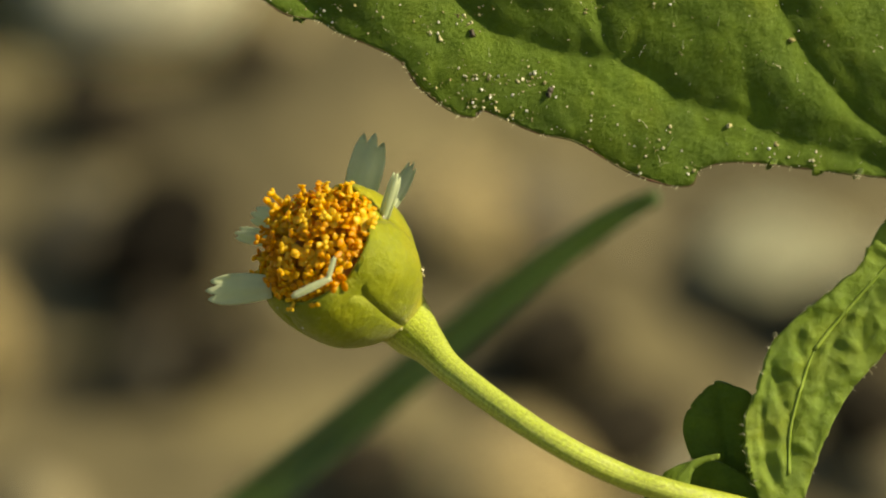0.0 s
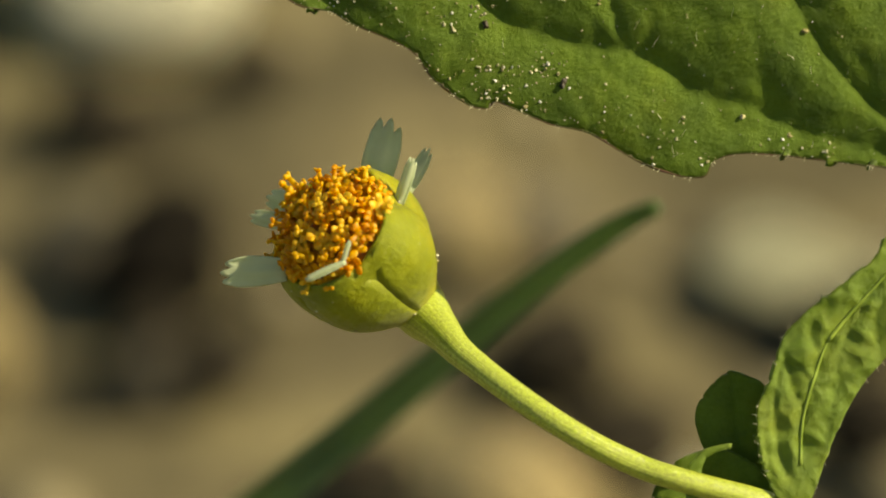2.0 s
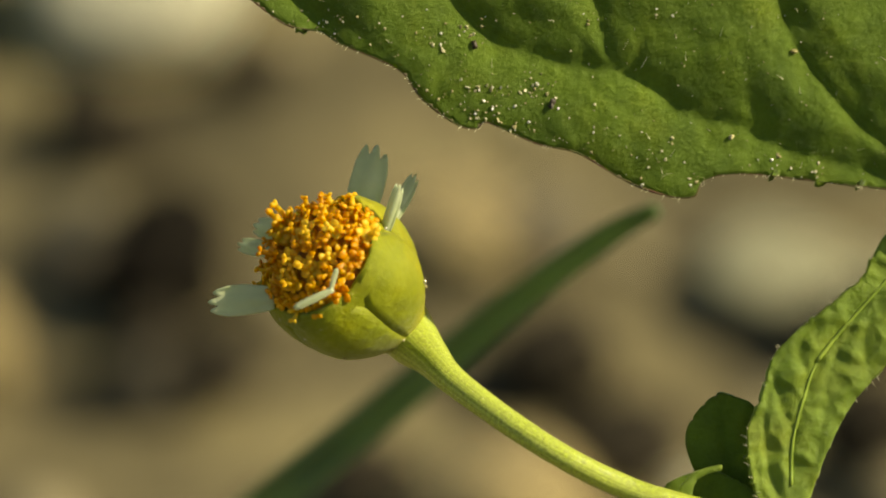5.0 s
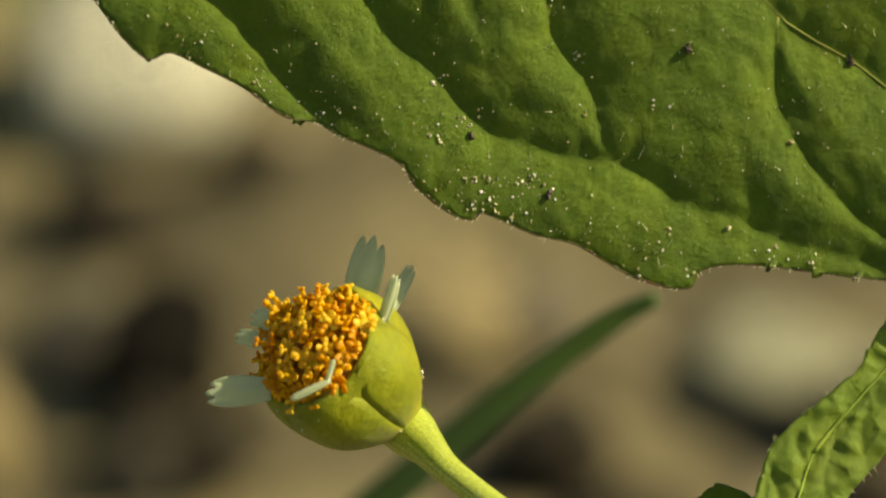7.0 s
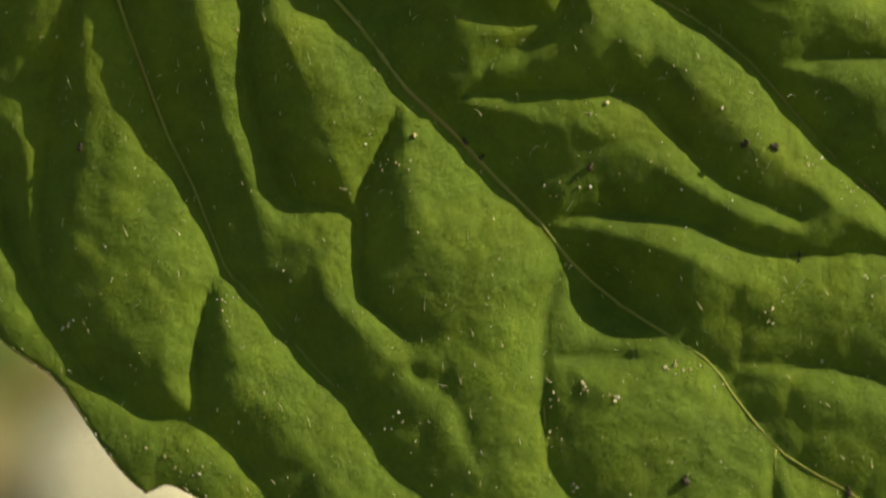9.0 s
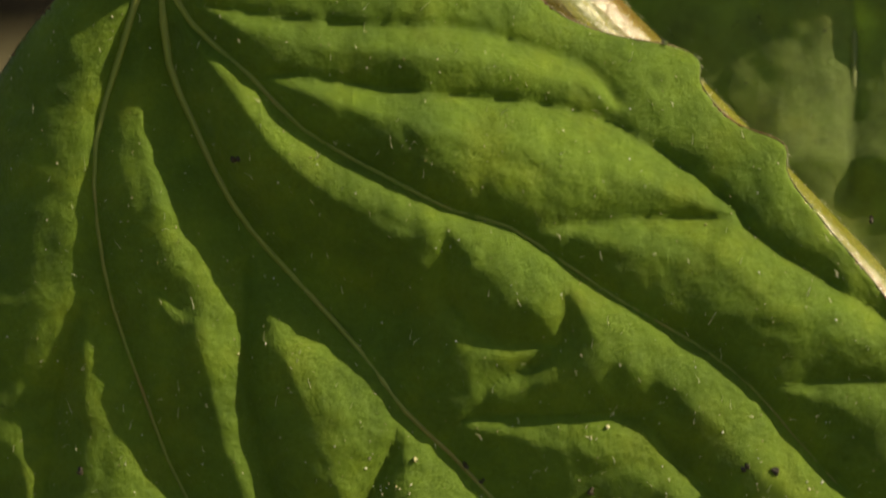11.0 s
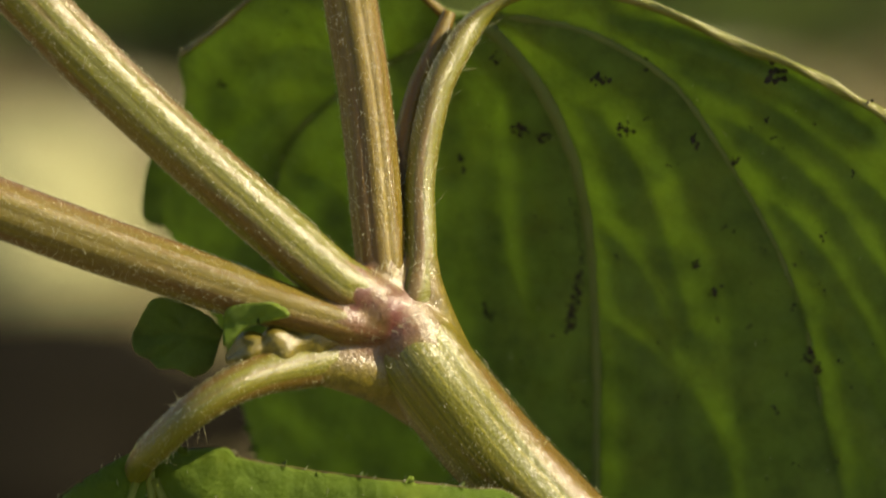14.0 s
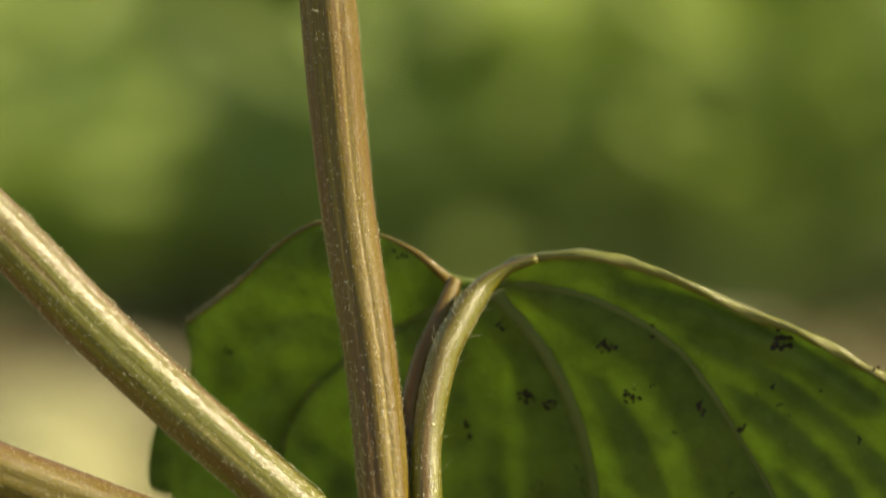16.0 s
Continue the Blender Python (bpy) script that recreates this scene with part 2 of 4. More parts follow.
# ---- building helpers ----
def part(name, bm, mat, parent=None, label=""):
    """One mesh object out of a bmesh (or a mesh), in its parent's space."""
    me = bm
    if isinstance(bm, bmesh.types.BMesh):
        me = bpy.data.meshes.new(name)
        bm.to_mesh(me)
        bm.free()
    if mat and not me.materials:
        me.materials.append(mat)
    for poly in me.polygons:
        poly.use_smooth = True
    ob = new(name, me)
    if parent:
        ob.parent = parent
        ob.matrix_parent_inverse = parent_inverse(parent)
    if label:
        tagged(ob, label)
    return ob


def parent_inverse(parent):
    """Parts are built in the world's space; a thing's own place is taken out again."""
    return Matrix.Identity(4) if parent.parent else parent.matrix_basis.inverted()


def curve(points, n=8):
    """A smooth line through the points, n pieces between two."""
    p = np.array(points, float)
    p = np.vstack([2 * p[0] - p[1], p, 2 * p[-1] - p[-2]])
    out = []
    for i in range(1, len(p) - 2):
        a, b, c, d = p[i - 1:i + 3]
        for k in range(n):
            t = k / n
            out.append(0.5 * (2 * b + (c - a) * t + (2 * a - 5 * b + 4 * c - d) * t * t + (3 * b - a - 3 * c + d) * t ** 3))
    out.append(p[-2])
    return np.array(out)


def tube(path, radii, sides=16, ribs=0, rib_depth=0.0, wobble=0.0, fibres=0, fibre_depth=0.0022):
    """A round or ribbed stalk along a path of places."""
    bm = bmesh.new()
    uv = bm.loops.layers.uv.new("UVMap")
    path = [Vector(p) for p in path]
    run = [0.0]
    for p, q in zip(path, path[1:]):
        run.append(run[-1] + (q - p).length / MM)
    side = None
    rings = []
    for i, p in enumerate(path):
        way = (path[min(i + 1, len(path) - 1)] - path[max(i - 1, 0)]).normalized()
        if side is None:
            side = way.cross(Vector((0.31, 0.9, 0.2))).normalized()
        side = (side - way * side.dot(way)).normalized()
        up = way.cross(side)
        ring = []
        for k in range(sides):
            a = 2 * math.pi * k / sides
            r = float(radii[i]) * (1 + rib_depth * (2 * abs(math.cos(ribs * a / 2)) - 1) + fibre_depth * (math.cos(fibres * a) if fibres else 0.0) + wobble * noise.noise(p * 900 + Vector((math.cos(a), math.sin(a), 0))))
            ring.append(bm.verts.new(p + (side * math.cos(a) + up * math.sin(a)) * r))
        rings.append(ring)
    for i, (a, b) in enumerate(zip(rings, rings[1:])):
        for k in range(sides):
            f = bm.faces.new((a[k], a[(k + 1) % sides], b[(k + 1) % sides], b[k]))
            for loop, (x, y) in zip(f.loops, ((k, i), (k + 1, i), (k + 1, i + 1), (k, i + 1))):
                loop[uv].uv = (x / sides, run[y])
    bm.faces.new(rings[0][::-1])
    bm.faces.new(rings[-1])
    return bm


def stalk(points, n=8, foot=None, **kw):
    """A stalk through rows of u, v, depth and radius (in steps); foot: where it rises from the ground."""
    rows = [(*spot(*q[:3]), q[3] * STEP) for q in points]
    if foot:
        a, b = np.array((*foot, rows[0][3] * 1.05)), np.array(rows[0])
        rows = [tuple(a + (b - a) * k) for k in (0, 0.35, 0.65, 0.83, 0.93, 0.975)] + rows
    c = curve(rows, n)
    return tube([q[:3] for q in c], [q[3] for q in c], **kw)


class Blade:
    """A leaf blade: its outline, its sunken veins and its lie, over u and v."""

    slant = np.array((0.74, -0.67))  # the pillows between the veins rise a little more gently this way
    spread, skew = 2.5, 0.12

    def __init__(self, outline, veins, lie, relief, grid=11.0, rumple=0.09, rim=0.35, rim_width=45.0, dents=(), cells=0.0, fade=None, cell_scale=0.0105):
        self.outline = curve(outline + [outline[0]], 6)[:-1]
        self.veins = [(curve(line, 6), deep, width) for line, deep, width in veins]
        self.dents, self.cells, self.fade, self.cell_scale = dents, cells, fade, cell_scale
        self.lie, self.relief, self.grid, self.rumple, self.rim, self.rim_width = lie, relief, grid, rumple, rim, rim_width

    @staticmethod
    def _gap(q, line, closed=False):
        a = line if closed else line[:-1]
        b = np.roll(line, -1, 0) if closed else line[1:]
        best = np.full(len(q), 1e12)
        near = np.zeros_like(q)
        for p0, p1 in zip(a, b):
            e = p1 - p0
            t = np.clip(((q - p0) @ e) / max(e @ e, 1e-9), 0, 1)
            f = p0 + t[:, None] * e
            d = ((q - f) ** 2).sum(1)
            m = d < best
            best[m] = d[m]
            near[m] = f[m]
        return np.sqrt(best), near

    def inside(self, q):
        a, b = self.outline, np.roll(self.outline, -1, 0)
        hit = np.zeros(len(q), bool)
        for (x0, y0), (x1, y1) in zip(a, b):
            if y0 == y1:
                continue
            m = ((y0 > q[:, 1]) != (y1 > q[:, 1])) & (q[:, 0] < (x1 - x0) * (q[:, 1] - y0) / (y1 - y0) + x0)
            hit ^= m
        return hit

    def depth(self, q):
        sunk = np.zeros(len(q))
        for line, deep, width in self.veins:
            d, near = self._gap(q, line)
            floor = max(0.0, (width - 50) * 0.5)
            lean = ((q - near) @ self.slant) / np.maximum(d, 1e-6) * np.clip(d / 8, 0, 1)
            wide = width * self.spread * (1 + self.skew * lean)
            sunk = np.maximum(sunk, deep * (0.9 * np.clip(1 - np.maximum(d - floor, 0) / wide, 0, 1) ** 2 + 0.12 * np.exp(-d / 8.0)))
        rim, _ = self._gap(q, self.outline, True)
        h = self.relief * (1 - sunk) - self.relief * self.rim * np.exp(-rim / self.rim_width)
        if self.rumple:
            h = h + self.rumple * np.array([noise.noise((x * 0.008, y * 0.008, 3.1)) + 0.6 * noise.noise((x * 0.022, y * 0.022, 7.7)) + 0.3 * noise.noise((x * 0.05, y * 0.05, 1.7)) for x, y in q])
        if self.fade:
            h = h * self.fade(q[:, 0], q[:, 1])
        if self.cells:
            def cell(x, y):
                f = noise.voronoi((x * self.cell_scale + 0.25 * noise.noise((x * 0.01, y * 0.01, 9.0)), y * self.cell_scale, 0.37))[0]
                return min(1.0, (f[1] - f[0]) * 2.2)
            h = h + self.cells * np.array([cell(x, y) for x, y in q])
        for u, v, wide, deep in self.dents:
            h = h - deep * np.exp(-((q[:, 0] - u) ** 2 + (q[:, 1] - v) ** 2) / wide ** 2)
        return self.lie(q[:, 0], q[:, 1]) - h

    def place(self, u, v, proud=0.0):
        return spot(u, v, float(self.depth(np.array([[u, v]], float))[0]) - proud)

    def mesh(self, name):
        lo, hi, g = self.outline.min(0) - self.grid, self.outline.max(0) + self.grid, self.grid
        xs, ys = np.arange(lo[0], hi[0] + g, g), np.arange(lo[1], hi[1] + g, g)
        q = np.stack(np.meshgrid(xs, ys), -1).reshape(-1, 2)
        ins = self.inside(q)
        w = len(xs)
        quads = []
        ii = ins.reshape(len(ys), w)
        some = ii[:-1, :-1].astype(int) + ii[1:, :-1] + ii[:-1, 1:] + ii[1:, 1:]
        for r, c in zip(*np.nonzero(some >= 2)):
            i = r * w + c
            quads.append((i, i + w, i + w + 1, i + 1))
        used = np.unique(np.array(quads))
        index = np.full(len(q), -1)
        index[used] = np.arange(len(used))
        pts = q[used]
        d, near = self._gap(pts, self.outline, True)
        snap = (~ins[used]) | (d < 0.35 * g)
        pts[snap] = near[snap]
        co = spots(pts[:, 0], pts[:, 1], self.depth(pts))
        me = bpy.data.meshes.new(name)
        me.from_pydata(co.tolist(), [], [tuple(int(index[k]) for k in f) for f in quads])
        me.validate()
        return me


def blade_part(blade, name, mat, parent, label="", thick=0.18):
    ob = part(name, blade.mesh(name), mat, parent, label)
    s = ob.modifiers.new("thickness", "SOLIDIFY")
    s.thickness, s.offset = thick * MM, -1
    return ob


def rock_mesh(name, seed, rough=0.25, level=3):
    bm = bmesh.new()
    bmesh.ops.create_icosphere(bm, subdivisions=level, radius=1.0)
    off = Vector((seed * 7.3, seed * 3.1, seed * 1.7))
    for v in bm.verts:
        v.co *= 1 + rough * noise.noise(v.co * 1.1 + off) + 0.4 * rough * noise.noise(v.co * 3.1 + off)
    me = bpy.data.meshes.new(name)
    bm.to_mesh(me)
    bm.free()
    return me


def thing(name, place, label, category, group="", kind=""):
    ob = new(name)
    ob.location = place
    ob.matrix_basis = Matrix.Translation(place)
    ob.empty_display_size = 0.005
    return tagged(ob, label, category, group, kind)


# ---- ground ----
def build_ground():
    bm = bmesh.new()
    cuts = sorted(set([-60, -10, -3, -1.2] + [round(-0.6 + 0.012 * i, 4) for i in range(101)] + [1.2, 3, 10, 60]))
    rows = sorted(set([-60, -10, -3, -1] + [round(-0.3 + 0.012 * i, 4) for i in range(126)] + [1.7, 3, 10, 60]))
    grid = []
    for y in rows:
        line = []
        for x in cuts:
            near = abs(x) < 0.61 and -0.31 < y < 1.21
            z = 0.006 * noise.noise((x * 30, y * 30, 0)) + 0.004 * noise.noise((x * 90, y * 90, 5)) if near else 0.0
            line.append(bm.verts.new((x, y, z - 0.002)))
        grid.append(line)
    for a, b in zip(grid, grid[1:]):
        for k in range(len(cuts) - 1):
            bm.faces.new((a[k], a[k + 1], b[k + 1], b[k]))
    return tagged(part("ground", bm, M_SOIL), "bare brown sunlit garden soil", "ground", kind="structure")


build_ground()


def lay_rock(name, u, v, wide, high, mat, label, category, seed, group):
    at = on_ground(u, v)
    far = (at - EYE).length
    r = wide * STEP * far / D / 2
    h = high * STEP * far / D / 2
    ob = part(name, rock_mesh(name, seed), mat)
    ob.matrix_basis = Matrix.Translation((at.x, at.y, h * 0.25)) @ Matrix.Rotation(seed * 1.3, 4, "Z") @ Matrix.Diagonal((r, r * 0.9, h, 1))
    return tagged(ob, label, category, group)


PALE, DARK = "pale weathered pebble lying on the soil", "dark lump standing in for a shaded gap in the soil"
for i, (u, v, w, h) in enumerate([(240, -30, 460, 360), (60, -1940, 480, 420)]):
    lay_rock("pebble", u, v, w, h, M_STONE_MID if i else M_STONE, PALE, "pebble", i + 1, "pebbles")
lay_rock("pebble", 1385, 460, 320, 75, M_STONE_DIM, "flat greyish pebble lying on the soil", "pebble", 4, "pebbles")
for i, (u, v, w, h) in enumerate([(-60, 630, 190, 260), (900, 875, 330, 150), (830, 400, 300, 160)]):
    lay_rock("pebble", u, v, w, h, M_OCHRE, "ochre sandy pebble lying on the soil", "pebble", i + 5, "pebbles")
# dark lumps added where gaps in the soil and the weeds' front lie in shade
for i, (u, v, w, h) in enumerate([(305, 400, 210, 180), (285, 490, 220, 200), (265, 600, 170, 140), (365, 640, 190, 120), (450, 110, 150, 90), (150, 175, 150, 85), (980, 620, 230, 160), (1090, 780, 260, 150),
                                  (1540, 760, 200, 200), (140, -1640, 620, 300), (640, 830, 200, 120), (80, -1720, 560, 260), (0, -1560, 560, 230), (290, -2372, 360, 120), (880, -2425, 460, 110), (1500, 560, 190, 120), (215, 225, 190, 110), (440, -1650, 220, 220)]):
    lay_rock("soil_clod", u, v, w, h, M_GAP_SHADE if v < 0 or (u < 310 and 380 < v < 560) else M_GAP_SHADE_SOFT, DARK, "clod", i + 11, "clods of earth")


# ---- the grass blade behind the flower ----
def build_grass():
    root = thing("grass_blade", on_ground(-500, 1500), "single green grass blade leaning over the soil", "grass")
    rows = curve([(-500, 1500, 165, 20), (-150, 1290, 90, 30), (200, 1080, 54, 31), (440, 892, 41, 30), (620, 750, 38, 28), (780, 618, 35, 25), (920, 505, 32, 21), (1050, 410, 28, 15), (1110, 373, 26, 10), (1160, 348, 25, 3)], 8)
    bm = bmesh.new()
    rings = []
    for i, (u, v, d, w) in enumerate(rows):
        nu, nv = rows[min(i + 1, len(rows) - 1)][:2] - rows[max(i - 1, 0)][:2]
        k = math.hypot(nu, nv)
        nu, nv = -nv / k, nu / k
        rings.append([bm.verts.new(spot(u + nu * w * s, v + nv * w * s, d + 0.9 * (1 - abs(s)) + 0.25 * s)) for s in (-1, -0.5, 0, 0.5, 1)])
    for a, b in zip(rings, rings[1:]):
        for k in range(4):
            bm.faces.new((a[k], a[k + 1], b[k + 1], b[k]))
    ob = part("blade", bm, M_GRASS, root)
    s = ob.modifiers.new("thickness", "SOLIDIFY")
    s.thickness = 0.0002
    part("midrib", tube([spot(u, v, d + 0.85) for u, v, d, w in rows], [w * 0.09 * STEP for u, v, d, w in rows], sides=8), M_GRASS, root)
    return root


build_grass()


# ---- the tall weed: stem, branches, leaves ----
WEED_FOOT, SHOOT_FOOT = (0.030, 0.185, 0.0), (0.014, 0.172, 0.0)
weed = thing("weed_plant", WEED_FOOT, "upright leafy weed with ribbed stem and hanging leaves", "plant")


def build_stems():
    part("main_stem", stalk([(2480, 700, 7, 92), (2250, 0, 5.4, 90), (1950, -470, 4.6, 88), (1560, -925, 4, 86), (1250, -1255, 4.6, 84),
                             (1050, -1455, 3.9, 84), (900, -1612, 3.0, 84), (796, -1738, 2.0, 85), (754, -1795, 1.75, 82), (728, -1832, 1.9, 62), (708, -1862, 2.0, 34)],
                            foot=WEED_FOOT, sides=126, ribs=7, rib_depth=0.02, wobble=0.015, fibres=34), M_STEM, weed, "ribbed straw-green stem tinged with red")
    part("branch", stalk([(706, -1850, 1.5, 40), (694, -1965, 1.7, 46), (667, -2235, 2.0, 46), (622, -2540, 2.2, 48), (590, -2880, 2.2, 50), (560, -3300, 2.5, 48)],
                         sides=108, ribs=9, rib_depth=0.03, wobble=0.02, fibres=30), M_STEM_BROWN, weed, "upright brownish ribbed branch")
    part("branch", stalk([(712, -1862, 1.2, 42), (640, -1905, 0.8, 48), (577, -1950, 0.6, 50), (247, -2245, 0.4, 51), (10, -2484, 0.2, 52), (-400, -2895, 0, 50)],
                         sides=108, ribs=7, rib_depth=0.025, wobble=0.02, fibres=30), M_STEM, weed, "slanting straw-green branch with a silvery sheen")
    part("branch", stalk([(680, -1838, 0.9, 30), (617, -1848, 0.5, 36), (537, -1870, 0.3, 40), (467, -1892, 0.3, 44), (257, -1964, 0.2, 50), (10, -2054, 0, 52), (-400, -2217, 0, 50)],
                         sides=108, ribs=7, rib_depth=0.025, wobble=0.02, fibres=30), M_STEM_OLIVE, weed, "sideways olive-brown branch")
    # the joint: the bases of stem, branches and leaf stalks grown together
    bm = bmesh.new()
    for rows in ([(880, -1632, 2.9, 58), (800, -1735, 2.1, 81), (756, -1797, 1.75, 83), (735, -1840, 1.55, 68), (716, -1888, 1.6, 50)],
                 [(716, -1850, 1.5, 46), (699, -1915, 1.6, 47), (690, -1990, 1.75, 42), (683, -2060, 1.8, 34)], [(716, -1862, 1.2, 46), (640, -1905, 0.8, 49), (585, -1948, 0.6, 45), (530, -1995, 0.55, 36)],
                 [(700, -1845, 1.0, 36), (617, -1848, 0.5, 37), (537, -1870, 0.3, 36), (480, -1888, 0.3, 30)], [(742, -1870, 1.4, 34), (764, -1960, 1.6, 28), (764, -2040, 1.8, 21)], [(850, -1640, 3.0, 30), (775, -1702, 2.6, 52), (712, -1748, 2.0, 56), (640, -1768, 1.2, 48), (570, -1772, 0.65, 34)], [(772, -1975, 1.7, 22), (770, -1905, 1.7, 38), (793, -1825, 2.1, 46), (845, -1725, 2.8, 44)],
                 [(740, -1790, 2.2, 48), (680, -1800, 1.6, 50), (620, -1786, 1.1, 44), (550, -1768, 0.6, 34), (510, -1760, 0.4, 26)], [(724, -1866, 1.2, 42), (690, -1868, 0.9, 46), (664, -1864, 0.7, 36)]):
        piece = stalk(rows, sides=24)
        tmp = bpy.data.meshes.new("piece")
        piece.to_mesh(tmp)
        piece.free()
        bm.from_mesh(tmp)
        bpy.data.meshes.remove(tmp)
    node = part("node", bm, M_NODE, weed, "swollen purplish joint of the stem")
    fuse = node.modifiers.new("fuse", "REMESH")
    fuse.mode, fuse.voxel_size, fuse.use_smooth_shade = "VOXEL", 0.00007, True
    soft = node.modifiers.new("soft", "SMOOTH")
    soft.factor, soft.iterations = 0.6, 14


build_stems()


ARCH = curve([(-1900, 2.4), (-1650, 1.75), (-1400, 0.9), (-1150, 0.5), (-900, 0.95), (-650, 1.35), (-300, 1.0), (350, 0.1), (750, -0.3)], 10)


def lie_front(u, v):
    along = (u - 285) * 0.665 + (v + 1610) * 0.747
    across = (u - 285) * 0.747 - (v + 1610) * 0.665
    # the outer lobe beyond the second vein droops
    beyond = np.maximum(np.interp(v, [-1590, -1430, -1267, -1117, -977], [262, 212, 167, 168, 190]) - u, 0)
    droop = 0.0065 * beyond ** 2 / (beyond + 25) * np.clip((-v - 980) / 180, 0, 1)
    back = 0.004 * np.maximum(-v - 960, 0) * np.clip((u - 750) / 450, 0, 1)
    return droop + back + np.interp(v, ARCH[:, 0], ARCH[:, 1]) - 0.3 + 0.9e-6 * across ** 2 - 0.00012 * across + 0.006 * np.maximum(-across, 0) * np.exp(-along / 700)


FRONT_OUTLINE = [(285, -1612), (410, -1627), (450, -1607), (560, -1587), (690, -1570), (810, -1559), (860, -1553), (910, -1551), (960, -1520), (1010, -1485),
                 (1090, -1455), (1190, -1437), (1240, -1412), (1246, -1366), (1302, -1303), (1390, -1264), (1400, -1207), (1465, -1120), (1552, -1015),
                 (1730, -775), (1950, -450), (2150, 0), (2300, 400), (2390, 690), (2200, 590), (1950, 450), (1720, 360), (1568, 316), (1500, 308),
                 (1400, 295), (1300, 287), (1240, 300)]
FRONT_EDGE = [(1222, 328), (1170, 325), (1100, 298), (1020, 252), (950, 235), (880, 205), (852, 196), (838, 208), (802, 199), (742, 154), (702, 104), (602, 59), (562, 36),
              (502, 24), (432, -26), (352, -66), (302, -88), (258, -78), (202, -136), (152, -206), (102, -276), (2, -351), (-80, -480), (-130, -700), (-135, -950),
              (-90, -1200), (6, -1385), (110, -1525), (245, -1614)]
# veins: line, depth, width
FRONT_VEINS = [
    ([(285, -1605), (290, -1547), (305, -1407), (345, -1307), (395, -1197), (445, -1117), (525, -1027), (640, -900), (722, -790), (802, -715), (882, -630), (962, -550),
      (1012, -485), (1102, -405), (1252, -310), (1302, -245), (1392, -140), (1502, -76), (1562, -31), (1750, 110), (2000, 330), (2370, 680)], 1.0, 75),
    ([(270, -1590), (220, -1430), (175, -1267), (178, -1117), (205, -977), (250, -846), (302, -705), (347, -615), (402, -475), (432, -440), (502, -365), (562, -295),
      (632, -222), (702, -106), (762, -60), (852, 40), (902, 64), (1002, 94), (1090, 105), (1152, 134), (1202, 178), (1302, 204), (1400, 250), (1568, 290)], 1.0, 62),
    ([(295, -1570), (345, -1477), (445, -1387), (545, -1287), (705, -1197), (805, -1147), (905, -1117), (1005, -1052), (1105, -985), (1235, -910), (1332, -835),
      (1402, -755), (1482, -665), (1570, -585), (1700, -430), (1900, -100), (2100, 250)], 0.95, 55),
    ([(310, -1540), (405, -1500), (605, -1475), (825, -1467), (905, -1447), (1045, -1397), (1095, -1340)], 0.65, 38),
    ([(455, -1385), (560, -1378), (705, -1357), (865, -1342), (1055, -1312), (1205, -1227), (1305, -1147), (1335, -1107), (1455, -1027), (1572, -957)], 0.8, 42),
    ([(945, -1112), (1105, -1127), (1325, -1132)], 0.7, 38),
    ([(1342, -830), (1570, -842), (1800, -760)], 0.6, 38),
    ([(790, -1150), (795, -1060), (800, -985), (880, -918), (995, -907)], 0.55, 36),
    ([(1005, -1050), (995, -907), (875, -837), (855, -777), (775, -745)], 0.55, 40),
    ([(802, -718), (832, -775), (1002, -780), (1130, -775), (1210, -700), (1290, -620), (1420, -560)], 0.75, 44),
    ([(972, -548), (1042, -566), (1132, -565), (1232, -550), (1302, -515), (1422, -490), (1570, -495), (1800, -420)], 0.95, 46),
    ([(1262, -298), (1352, -300), (1452, -295), (1570, -265), (1800, -150)], 0.85, 44),
    ([(722, -788), (692, -705), (655, -625), (642, -555), (642, -445), (655, -412), (722, -355)], 0.85, 46),
    ([(722, -355), (742, -285), (800, -250), (845, -130), (870, -60)], 0.3, 40),
    ([(455, -1095), (435, -997), (447, -805), (502, -615), (560, -590), (642, -563)], 0.85, 48),
    ([(1006, -480), (972, -406), (965, -326), (970, -176), (987, -106), (1042, -36), (1062, 44), (1076, 95)], 0.9, 50),
    ([(967, -310), (1100, -312), (1260, -305)], 0.75, 34),
    ([(1377, -150), (1372, -56), (1387, 24), (1432, 104), (1502, 184), (1570, 240), (1750, 330)], 0.9, 48),
    ([(402, -470), (372, -416), (357, -316), (350, -206)], 0.85, 40),
    ([(0, -640), (22, -525), (72, -426), (132, -326), (202, -256), (292, -203), (352, -206), (422, -146), (482, -66), (560, 14)], 0.85, 42),
    ([(150, -985), (108, -825), (88, -690), (78, -560), (88, -440)], 0.55, 34),
    ([(203, -1047), (265, -1017), (320, -975)], 0.4, 30),
]


# hollows between the veins: place, width and depth
FRONT_DENTS = [(268, -1440, 70, 0.3), (285, -1360, 80, 0.42), (318, -1275, 85, 0.46), (350, -1195, 90, 0.46), (395, -1110, 90, 0.42), (450, -1030, 90, 0.35), (1075, -405, 95, 0.95), (620, -985, 110, 0.3), (490, -565, 80, 0.28), (1340, -390, 110, 0.3), (1100, -630, 90, 0.28), (570, -1070, 160, 0.6), (770, -935, 120, 0.35), (950, -880, 110, 0.3), (900, -690, 80, 0.25),
               (700, -1000, 95, 0.4), (560, -330, 70, 0.2), (850, -1290, 60, 0.12), (60, -800, 80, 0.25)]


